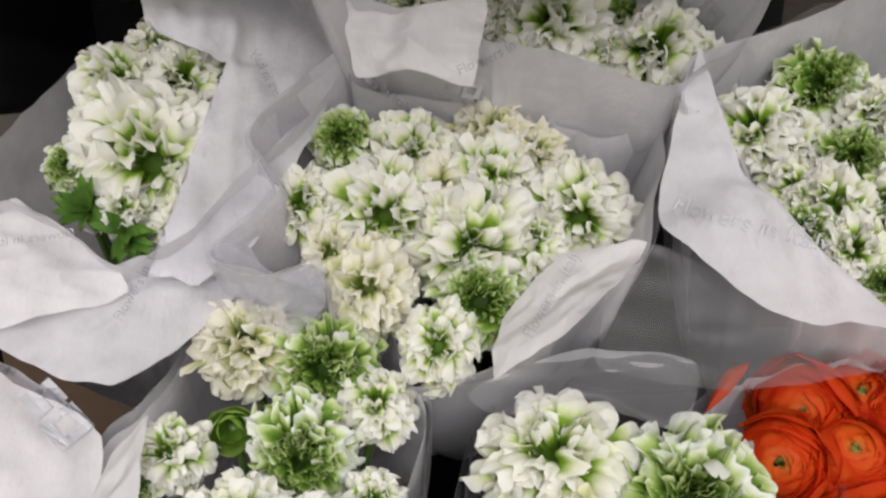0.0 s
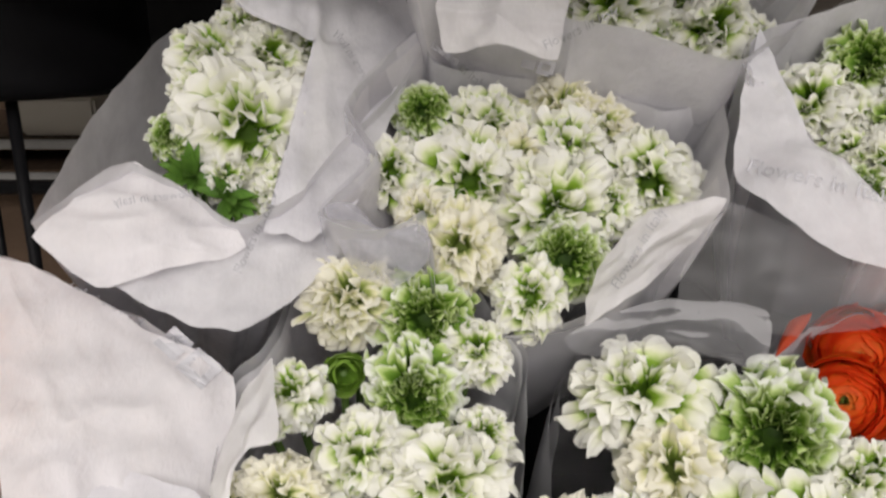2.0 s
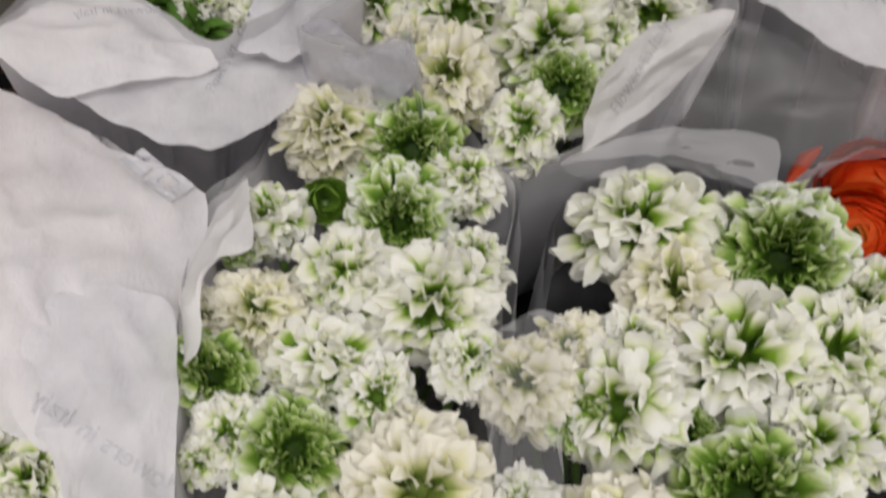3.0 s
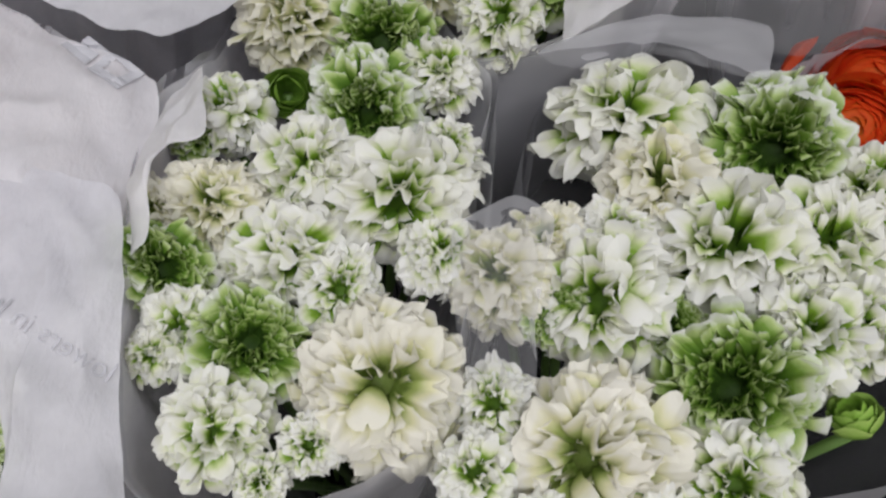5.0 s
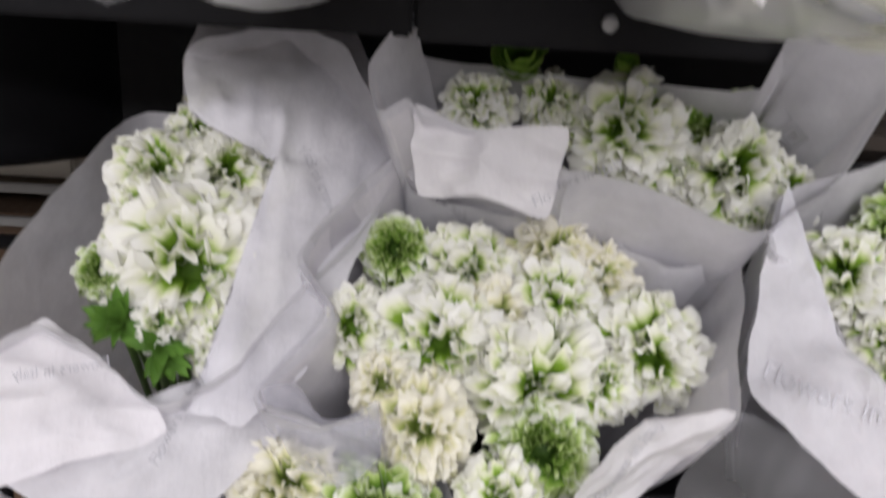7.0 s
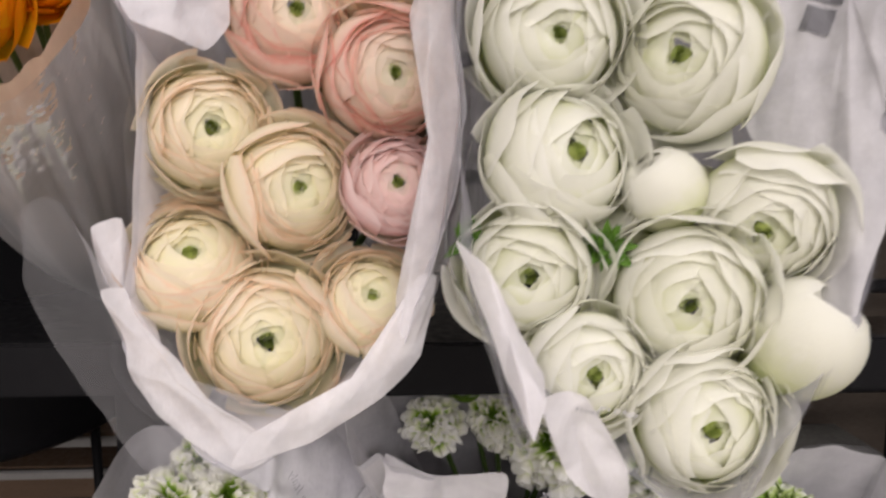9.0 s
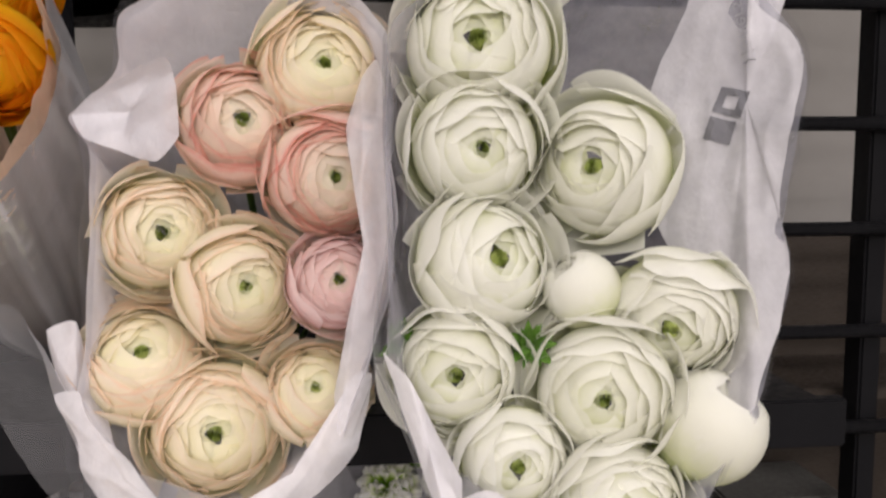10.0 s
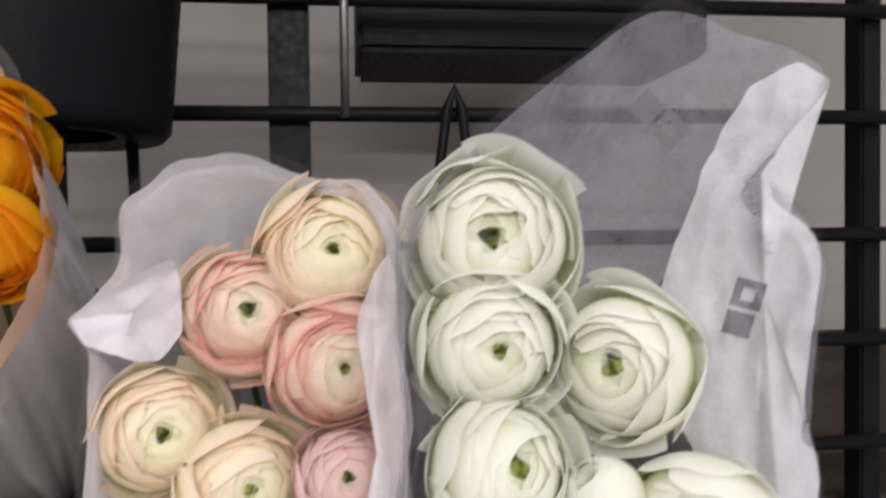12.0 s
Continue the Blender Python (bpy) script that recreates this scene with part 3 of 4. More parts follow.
def printed(made, start, end, normal, shape=None, flip=False, ink=MAT_INK):
    """Lay words or the emblem on the paper of a bouquet, from start to end, as seen along the normal."""
    bouquet, sheets = made
    name = "lettering" if shape is None else "emblem"
    verts, faces = shape or WORDS
    trees = [BVHTree.FromPolygons([v.co.copy() for v in sh.data.vertices], [tuple(p.vertices) for p in sh.data.polygons]) for sh in sheets]
    n = Vector(normal).normalized()
    right = Vector(end) - Vector(start)
    up = n.cross(right)
    if flip:
        up = -up
    out = []
    for v in verts:
        p = Vector(start) + right * float(v[0]) + up * float(v[1]) - bouquet.location
        best = None
        for tree in trees:
            hit = tree.ray_cast(p + n * 0.10, -n, 0.2)
            if hit[0] is not None and (best is None or hit[3] < best[3]):
                best = hit
        out.append((best[0] if best else p) + n * 0.0009)
    part(name, mesh_of(name, out, faces, ink, None, False), sheets[0])


# ---- the shop round the stand ----
def structure(name, me, label):
    return tagged(part(name, me), label, "", "", "structure")


structure("floor", box_mesh("floor", (-3, 3, -6.5, 1.45, -0.05, 0), MAT_FLOOR), "grey concrete shop floor")
structure("ceiling", box_mesh("ceiling", (-3, 3, -6.5, 1.45, 2.8, 2.85), MAT_CEILING), "white shop ceiling")
structure("wall_north", box_mesh("wall_north", (-3, 3, 1.35, 1.45, 0, 2.8), MAT_WALL), "light grey wall behind the flower stand")
structure("wall_south", box_mesh("wall_south", (-3, 3, -6.6, -6.5, 0, 2.8), MAT_WALL), "plain grey shop wall")
structure("wall_west", box_mesh("wall_west", (-3.1, -3, -6.6, 1.45, 0, 2.8), MAT_WALL), "plain grey shop wall")
structure("wall_east", box_mesh("wall_east", (3, 3.1, -6.6, 1.45, 0, 2.8), MAT_WALL), "plain grey shop wall")

stand = thing("flower_stand", (0, 0.75, 0), "black metal stepped flower stand with wire grid back", "stand")


def stand_part(name, me, label=""):
    ob = part(name, me, stand, Matrix.Translation((0, -0.75, 0)))
    return tagged(ob, label)


stand_part("step", box_mesh("step", (-0.45, 0.55, 0.16, 0.47, 0.0, 0.58), MAT_BLACK_PLASTIC, 0.004), "black lowest step")
stand_part("step", box_mesh("step", (-0.45, 0.55, 0.472, 0.64, 0.0, 0.74), MAT_BLACK_PLASTIC, 0.004), "black middle step")
stand_part("step", box_mesh("step", (-0.09, 0.24, 0.562, 0.76, 0.742, 0.86), MAT_BLACK_PLASTIC, 0.004), "black block on the middle step")
stand_part("shelf", box_mesh("shelf", (-0.5, 0.33, 0.502, 0.845, 1.20, 1.222), MAT_BLACK_METAL, 0.003), "black upper shelf")
stand_part("fascia", box_mesh("fascia", (-0.056, 0.33, 0.486, 0.498, 1.193, 1.231), MAT_BLACK_METAL, 0.002), "black front plate")
stand_part("price_rail", box_mesh("price_rail", (-0.40, -0.059, 0.491, 0.50, 1.195, 1.232), MAT_BLACK_METAL, 0.002), "black price rail")
stand_part("rail_edge", box_mesh("rail_edge", (-0.125, -0.059, 0.487, 0.490, 1.2275, 1.2290), MAT_STEEL))
stand_part("back_panel", box_mesh("back_panel", (-0.34, 0.33, 0.78, 0.795, 0.742, 1.198), MAT_BLACK_PLASTIC, 0.002), "black panel under the upper shelf")
for z in (1.87, 1.736, 1.605, 1.46, 1.33, 1.20, 1.075, 0.945, 0.81):
    stand_part("rod", tube("rod", [(-0.62, 0.855, z), (0.0, 0.855, z), (0.78, 0.855, z)], 0.009, MAT_BLACK_METAL, 12))
for x, w in ((-0.109, 0.023), (0.615, 0.014), (0.76, 0.02)):
    stand_part("post", box_mesh("post", (x - w, x + w, 0.868, 0.905, 0, 2.0), MAT_BLACK_METAL, 0.003))
stand_part("upright", tube("upright", [(-0.045, 0.842, 1.60), (-0.045, 0.842, 1.75), (-0.045, 0.842, 1.95)], 0.005, MAT_STEEL))
stand_part("top_shelf", box_mesh("top_shelf", (-0.03, 0.42, 0.91, 1.12, 1.69, 1.86), MAT_BLACK_PLASTIC, 0.008), "black box shelf behind the wire grid")
stand_part("hook", tube("hook", [(0.050, 0.836, 1.48), (0.060, 0.836, 1.54), (0.070, 0.836, 1.61), (0.078, 0.836, 1.632), (0.086, 0.836, 1.61), (0.094, 0.836, 1.54), (0.104, 0.836, 1.48)], 0.006, MAT_BLACK_METAL))
bolt_v = [(0.005 * r * math.cos(a * math.pi / 8), -0.002 * h, 0.005 * r * math.sin(a * math.pi / 8)) for r, h in ((1.0, 0.0), (1.0, 0.6), (0.7, 1.0), (0.0, 1.0)) for a in range(16)]
stand_part("bolt", mesh_of("bolt", [(x + 0.048, y + 0.4855, z + 1.208) for x, y, z in bolt_v], grid_faces(16, 4, 0, True), MAT_STEEL), "small steel bolt head")
price_tag = tagged(part("price_tag", box_mesh("price_tag", (-0.018, 0.018, -0.001, 0.001, -0.008, 0.008), MAT_TAG, 0.0004), None, Matrix.Translation((-0.140, 0.4845, 1.2235))), "small bright yellow price tag on the black rail", "price tag")
for k in range(3):
    part("print_bar", box_mesh("print_bar", (0.000 + k * 0.006, 0.004 + k * 0.006, -0.0018, -0.0012, 0.001, 0.006), MAT_BLACK_PLASTIC), price_tag)


def bucket(x, y, z, r0, r1, h, stand_z, label):
    """Round black flower bucket with a rolled lip, a foot ring and thin legs below."""
    ob = thing("flower_bucket", (x, y, stand_z), label, "bucket")
    prof = [(r0 * 0.6, 0.004), (r0 * 0.94, 0.0), (r0, 0.008), (r0 * 1.01, 0.02), (r0 + (r1 - r0) * 0.5, h * 0.5), (r1, h * 0.96), (r1 * 1.05, h * 0.965), (r1 * 1.05, h), (r1 * 0.98, h), (r0 * 0.97, 0.02), (0.002, 0.015)]
    verts = [(r * math.cos(k * math.pi / 20), r * math.sin(k * math.pi / 20), z - stand_z + zz) for r, zz in prof for k in range(40)]
    part("body", mesh_of("body", verts, grid_faces(40, len(prof), 0, True), MAT_BLACK_PLASTIC), ob)
    for k in range(4):
        a = 0.6 + k * math.pi / 2
        c, s, d = math.cos(a), math.sin(a), z - stand_z
        part("stand_leg", tube("stand_leg", [(r0 * 0.75 * c, r0 * 0.75 * s, d + 0.01), (r0 * 0.8 * c, r0 * 0.8 * s, d * 0.5), (r0 * 0.95 * c, r0 * 0.95 * s, 0)], 0.006, MAT_BLACK_METAL), ob)
    return ob


bucket(-0.545, 0.85, 1.06, 0.20, 0.23, 0.34, 0.0, "large black plastic flower bucket on thin metal legs")
bucket(-0.335, 0.72, 1.56, 0.125, 0.15, 0.3, 1.222, "black plastic flower bucket raised above the yellow flowers")

side_shelf = thing("side_shelf", (-0.8, 1.1, 0), "brown board shelf with pale metal edge strips", "shelf")
for z in (0.925, 0.968):
    part("board", box_mesh("board", (-1.1, 0.46, -0.12, 0.22, z, z + 0.016), MAT_BROWN, 0.002), side_shelf)
    part("edge_strip", box_mesh("edge_strip", (-1.1, 0.46, -0.132, -0.122, z + 0.003, z + 0.015), MAT_STEEL, 0.002), side_shelf)
part("back_board", box_mesh("back_board", (-1.1, 0.46, 0.222, 0.24, 0, 1.25), MAT_BROWN, 0.002), side_shelf)
for x in (-1.115, 0.475):
    part("side_board", box_mesh("side_board", (x - 0.012, x + 0.012, -0.12, 0.22, 0, 0.99), MAT_BROWN, 0.002), side_shelf)
tagged(part("carton", box_mesh("carton", (-0.05, 0.05, -0.06, 0.06, 0, 0.05), MAT_CREAM, 0.004), None, Matrix.Translation((-0.545, 1.06, 0.984))), "plain cream carton lying on the brown shelf", "box")
rear_shelf = thing("rear_shelf", (0.8, 1.06, 0), "brown board shelf behind the wire grid, darkened by painted shade", "shelf")
part("back_board", box_mesh("back_board", (-0.46, 0.6, 0.06, 0.08, 0, 1.30), MAT_SHADED_BOARD, 0.002), rear_shelf)
for z in (0.62, 1.085):
    part("board", box_mesh("board", (-0.46, 0.6, -0.13, 0.058, z, z + 0.018), MAT_SHADED_BOARD, 0.002), rear_shelf)
for x in (-0.472, 0.612):
    part("side_board", box_mesh("side_board", (x - 0.012, x + 0.012, -0.13, 0.08, 0, 1.30), MAT_SHADED_BOARD, 0.002), rear_shelf)
tagged(part("carton", box_mesh("carton", (-0.09, 0.09, -0.07, 0.07, 0, 0.3), MAT_GREY_CARD, 0.004), None, Matrix.Translation((0.56, 1.02, 0.638))), "plain dark grey carton on the rear shelf board", "box")


# ---- the bouquets ----
# front
FRONT_AXIS = (0, -0.528, 0.849)
FRONT_BLOOMS = [
    ('c', -0.105, 0.387, 0.975, 0.0275, 0.02, -0.59, 0.81),
    ('g', -0.062, 0.378, 0.968, 0.029, -0.15, -0.95, 0.28),
    ('bud', -0.107, 0.347, 0.949, 0.0156, 0.19, -0.94, 0.27),
    ('g', -0.069, 0.337, 0.943, 0.0269, 0.02, -1.0, -0.04),
    ('w', -0.133, 0.333, 0.941, 0.0216, -0.02, -0.69, 0.72),
    ('w', -0.034, 0.358, 0.955, 0.0178, 0.13, -0.64, 0.75),
    ('w', -0.055, 0.293, 0.915, 0.0303, -0.02, -1.0, 0.07),
    ('w', -0.095, 0.304, 0.923, 0.0231, 0.04, -0.74, 0.67),
    ('c', -0.131, 0.287, 0.913, 0.0227, -0.01, -0.76, 0.65),
    ('g', -0.149, 0.259, 0.896, 0.0213, 0.51, -0.74, 0.44),
    ('w', -0.101, 0.266, 0.899, 0.0232, 0.4, -0.91, -0.13),
    ('w', -0.039, 0.267, 0.898, 0.0173, 0.11, -0.78, 0.62),
    ('g', -0.111, 0.23, 0.877, 0.0229, 0.25, -0.71, 0.66),
    ('c', -0.062, 0.218, 0.868, 0.0295, 0.19, -0.87, 0.45),
    ('w', -0.136, 0.237, 0.881, 0.0166, -0.0, -0.81, 0.59),
    ('w', -0.119, 0.203, 0.86, 0.02, 0.02, -0.83, 0.56),
    ('c', -0.157, 0.285, 0.911, 0.0134, -0.04, -0.76, 0.65),
    ('g', -0.146, 0.323, 0.935, 0.0132, -0.04, -0.71, 0.71),
    ('w', -0.086, 0.198, 0.856, 0.0121, 0.05, -0.83, 0.55),
    ('w', -0.102, 0.187, 0.849, 0.0108, 0.04, -0.84, 0.55),
    ('w', -0.032, 0.314, 0.928, 0.0153, 0.12, -0.72, 0.68),
    ('w', -0.146, 0.229, 0.876, 0.0108, -0.01, -0.81, 0.58),
    ('w', -0.078, 0.25, 0.889, 0.0172, 0.06, -0.8, 0.6),
]
FRONT_RIM = [(-0.146, 0.344, 0.963), (-0.159, 0.324, 0.953), (-0.16, 0.292, 0.935), (-0.158, 0.258, 0.914), (-0.155, 0.223, 0.889), (-0.152, 0.203, 0.872), (-0.146, 0.188, 0.85), (-0.122, 0.184, 0.836), (-0.083, 0.188, 0.838), (-0.048, 0.201, 0.852), (-0.034, 0.218, 0.868), (-0.028, 0.246, 0.885), (-0.022, 0.277, 0.905), (-0.017, 0.308, 0.924), (-0.011, 0.343, 0.945), (-0.014, 0.368, 0.961), (-0.047, 0.453, 0.985), (-0.103, 0.484, 1.0), (-0.14, 0.437, 0.977), (-0.145, 0.388, 0.964)]
FRONT_FLAP = [(-0.144, 0.333, 0.965), (-0.137, 0.304, 0.959), (-0.132, 0.284, 0.946), (-0.145, 0.281, 0.942), (-0.149, 0.264, 0.932), (-0.151, 0.244, 0.916), (-0.156, 0.244, 0.91), (-0.161, 0.281, 0.93), (-0.158, 0.317, 0.953)]
# near
NEAR_AXIS = (0, -0.528, 0.849)
NEAR_BLOOMS = [
    ('w', 0.057, 0.339, 0.933, 0.0362, -0.2, -0.55, 0.81),
    ('g', 0.123, 0.322, 0.924, 0.0414, -0.42, -0.88, 0.21),
    ('c', 0.062, 0.301, 0.911, 0.0295, -0.2, -0.62, 0.76),
    ('w', 0.028, 0.252, 0.882, 0.0279, -0.46, -0.76, 0.47),
    ('w', 0.084, 0.27, 0.893, 0.0334, -0.17, -0.67, 0.72),
    ('w', 0.125, 0.272, 0.894, 0.0287, -0.1, -0.67, 0.74),
    ('w', 0.103, 0.235, 0.872, 0.0241, -0.15, -0.71, 0.69),
    ('g', 0.07, 0.217, 0.861, 0.0306, -0.4, -0.63, 0.66),
    ('c', 0.013, 0.197, 0.849, 0.0299, -0.48, -0.8, 0.36),
    ('w', -0.019, 0.214, 0.859, 0.0167, -0.29, -0.72, 0.63),
    ('c', -0.013, 0.262, 0.887, 0.0221, -0.29, -0.67, 0.68),
    ('g', 0.007, 0.249, 0.88, 0.0145, -0.27, -0.69, 0.68),
    ('bud', 0.113, 0.205, 0.855, 0.0124, -0.37, 0.01, 0.93),
    ('w', 0.157, 0.297, 0.909, 0.025, -0.04, -0.62, 0.78),
    ('w', 0.128, 0.239, 0.875, 0.0197, -0.11, -0.71, 0.7),
    ('w', 0.061, 0.186, 0.843, 0.0212, -0.21, -0.75, 0.62),
    ('w', -0.028, 0.192, 0.846, 0.0142, -0.29, -0.73, 0.62),
    ('w', 0.031, 0.173, 0.835, 0.0185, -0.24, -0.76, 0.61),
    ('w', -0.008, 0.173, 0.834, 0.0164, -0.27, -0.75, 0.6),
    ('c', 0.009, 0.278, 0.897, 0.0185, -0.27, -0.65, 0.71),
    ('w', 0.038, 0.278, 0.897, 0.021, -0.23, -0.66, 0.72),
    ('g', 0.052, 0.241, 0.875, 0.0162, -0.22, -0.7, 0.68),
]
NEAR_RIM = [(0.002, 0.299, 0.885), (0.018, 0.366, 0.927), (0.055, 0.403, 0.95), (0.12, 0.416, 0.958), (0.187, 0.394, 0.944), (0.197, 0.319, 0.921), (0.162, 0.235, 0.881), (0.137, 0.2, 0.835), (0.051, 0.204, 0.814), (-0.007, 0.214, 0.82), (-0.024, 0.236, 0.858), (-0.014, 0.27, 0.879)]
NEAR_FILM = [(0.013, 0.347, 0.968), (0.04, 0.361, 0.976), (0.077, 0.37, 0.982), (0.13, 0.363, 0.978), (0.117, 0.329, 0.958), (0.09, 0.336, 0.962), (0.067, 0.343, 0.966), (0.029, 0.337, 0.962)]
NEAR_VEIL = [(-0.034, 0.246, 0.917), (-0.009, 0.26, 0.925), (0.005, 0.251, 0.92), (-0.0, 0.233, 0.91), (-0.007, 0.211, 0.897), (-0.011, 0.19, 0.884), (-0.031, 0.192, 0.885), (-0.035, 0.216, 0.899)]
# middle
MIDDLE_AXIS = (0, -0.651, 0.759)
MIDDLE_BLOOMS = [
    ('g', -0.062, 0.487, 1.071, 0.0231, -0.16, -0.78, 0.61),
    ('w', -0.019, 0.482, 1.065, 0.029, 0.15, -0.99, 0.0),
    ('c', 0.032, 0.49, 1.073, 0.0279, 0.01, -0.78, 0.63),
    ('w', -0.082, 0.449, 1.038, 0.0233, -0.19, -0.83, 0.52),
    ('w', -0.035, 0.448, 1.036, 0.034, 0.02, -1.0, 0.08),
    ('w', 0.03, 0.466, 1.051, 0.0314, 0.01, -0.82, 0.57),
    ('w', 0.015, 0.432, 1.022, 0.0375, -0.09, -0.99, -0.07),
    ('w', 0.082, 0.448, 1.035, 0.0322, -0.13, -0.97, 0.18),
    ('g', 0.022, 0.403, 0.996, 0.0266, -0.13, -0.95, 0.28),
    ('c', -0.04, 0.408, 1.001, 0.028, -0.11, -0.89, 0.44),
    ('w', -0.002, 0.382, 0.978, 0.0238, -0.05, -0.91, 0.4),
    ('c', -0.005, 0.458, 1.044, 0.0252, -0.06, -0.83, 0.55),
    ('w', 0.05, 0.431, 1.02, 0.0229, 0.04, -0.87, 0.49),
    ('c', -0.063, 0.426, 1.017, 0.0188, -0.15, -0.87, 0.48),
    ('c', 0.055, 0.481, 1.064, 0.0205, 0.06, -0.79, 0.61),
]
MIDDLE_RIM = [(-0.065, 0.495, 1.128), (-0.055, 0.5, 1.106), (-0.004, 0.491, 1.098), (0.053, 0.49, 1.097), (0.073, 0.475, 1.084), (0.097, 0.468, 1.078), (0.128, 0.459, 1.084), (0.127, 0.438, 1.066), (0.103, 0.364, 1.042), (0.082, 0.38, 1.016), (0.043, 0.369, 0.98), (-0.014, 0.368, 0.96), (-0.052, 0.369, 0.98), (-0.063, 0.37, 1.027), (-0.089, 0.367, 1.025), (-0.118, 0.377, 1.033), (-0.095, 0.429, 1.058), (-0.108, 0.432, 1.087)]
MIDDLE_TUCK = [(-0.118, 0.378, 1.034), (-0.103, 0.381, 1.036), (-0.089, 0.374, 1.024), (-0.074, 0.375, 1.025), (-0.063, 0.376, 1.033), (-0.061, 0.37, 1.007), (-0.08, 0.367, 0.992), (-0.102, 0.374, 0.998)]
MIDDLE_FLAP = [(0.102, 0.362, 1.042), (0.06, 0.364, 1.036), (0.028, 0.348, 1.008), (0.026, 0.358, 0.971), (0.075, 0.374, 0.998)]
# left
LEFT_AXIS = (0.236, -0.612, 0.755)
LEFT_BLOOMS = [
    ('c', -0.173, 0.564, 1.131, 0.0323, 0.32, -0.61, 0.72),
    ('w', -0.208, 0.511, 1.102, 0.0303, 0.26, -0.72, 0.65),
    ('w', -0.174, 0.524, 1.101, 0.029, 0.32, -0.69, 0.65),
    ('w', -0.177, 0.471, 1.061, 0.0429, 0.26, -0.95, 0.17),
    ('w', -0.209, 0.468, 1.069, 0.0218, 0.25, -0.78, 0.57),
    ('g', -0.223, 0.454, 1.062, 0.0144, 0.23, -0.8, 0.56),
    ('leaf', -0.206, 0.434, 1.041, 0.0139, 0.25, -0.82, 0.51),
    ('leaf', -0.183, 0.428, 1.029, 0.0139, 0.29, -0.82, 0.49),
    ('w', -0.153, 0.44, 1.028, 0.0192, 0.33, -0.81, 0.49),
    ('c', -0.156, 0.503, 1.078, 0.0241, 0.34, -0.73, 0.6),
    ('w', -0.186, 0.439, 1.039, 0.016, 0.28, -0.81, 0.51),
    ('w', -0.148, 0.542, 1.106, 0.0219, 0.36, -0.66, 0.66),
    ('c', -0.194, 0.489, 1.08, 0.024, 0.28, -0.75, 0.6),
    ('w', -0.148, 0.472, 1.052, 0.0256, 0.35, -0.77, 0.54),
    ('w', -0.213, 0.487, 1.085, 0.0198, 0.25, -0.75, 0.61),
    ('w', -0.195, 0.542, 1.122, 0.0224, 0.28, -0.66, 0.7),
    ('c', -0.145, 0.449, 1.033, 0.0174, 0.35, -0.79, 0.5),
]
LEFT_RIM = [(-0.28, 0.377, 1.026), (-0.283, 0.476, 1.068), (-0.267, 0.601, 1.124), (-0.226, 0.608, 1.131), (-0.2, 0.548, 1.18), (-0.14, 0.577, 1.197), (-0.101, 0.554, 1.181), (-0.065, 0.506, 1.116), (-0.111, 0.422, 1.063), (-0.139, 0.379, 1.037), (-0.164, 0.373, 1.027), (-0.197, 0.381, 1.043), (-0.224, 0.384, 1.06), (-0.246, 0.367, 1.047)]
LEFT_BAND = [(-0.203, 0.551, 1.176), (-0.201, 0.584, 1.201), (-0.162, 0.611, 1.208), (-0.13, 0.634, 1.215), (-0.085, 0.59, 1.167), (-0.071, 0.531, 1.116), (-0.078, 0.486, 1.084), (-0.093, 0.436, 1.05), (-0.107, 0.4, 1.027), (-0.127, 0.378, 1.016), (-0.152, 0.378, 1.025), (-0.139, 0.4, 1.038), (-0.135, 0.439, 1.066), (-0.138, 0.487, 1.104), (-0.138, 0.538, 1.144), (-0.159, 0.546, 1.157), (-0.177, 0.526, 1.148), (-0.191, 0.515, 1.143)]
LEFT_FLAP = [(-0.264, 0.347, 1.027), (-0.25, 0.372, 1.042), (-0.228, 0.399, 1.055), (-0.2, 0.391, 1.04), (-0.172, 0.381, 1.023), (-0.16, 0.372, 1.013), (-0.192, 0.353, 1.008), (-0.23, 0.333, 1.005)]
LEFT_SIDE = [(-0.238, 0.35, 1.008), (-0.199, 0.377, 1.016), (-0.172, 0.394, 1.02), (-0.153, 0.409, 1.025), (-0.125, 0.426, 1.029), (-0.112, 0.397, 1.003), (-0.137, 0.361, 0.983), (-0.163, 0.34, 0.975), (-0.193, 0.339, 0.985)]
# back
BACK_AXIS = (0, -0.698, 0.716)
BACK_BLOOMS = [
    ('bud', 0.007, 0.545, 1.186, 0.0211, -0.16, -0.94, 0.31),
    ('w', -0.017, 0.541, 1.153, 0.0246, -0.28, -0.75, 0.6),
    ('w', 0.03, 0.544, 1.154, 0.0217, -0.2, -0.76, 0.62),
    ('w', 0.075, 0.53, 1.141, 0.0349, -0.38, -0.9, 0.21),
    ('g', 0.13, 0.537, 1.146, 0.0305, -0.02, -0.78, 0.62),
    ('w', 0.134, 0.51, 1.123, 0.0328, -0.02, -0.82, 0.57),
    ('w', 0.165, 0.505, 1.117, 0.0219, 0.04, -0.83, 0.56),
    ('w', 0.14, 0.487, 1.102, 0.0165, -0.01, -0.85, 0.52),
    ('bud', 0.073, 0.546, 1.184, 0.01, -0.12, -0.74, 0.66),
    ('w', 0.103, 0.513, 1.126, 0.0197, -0.08, -0.82, 0.57),
]
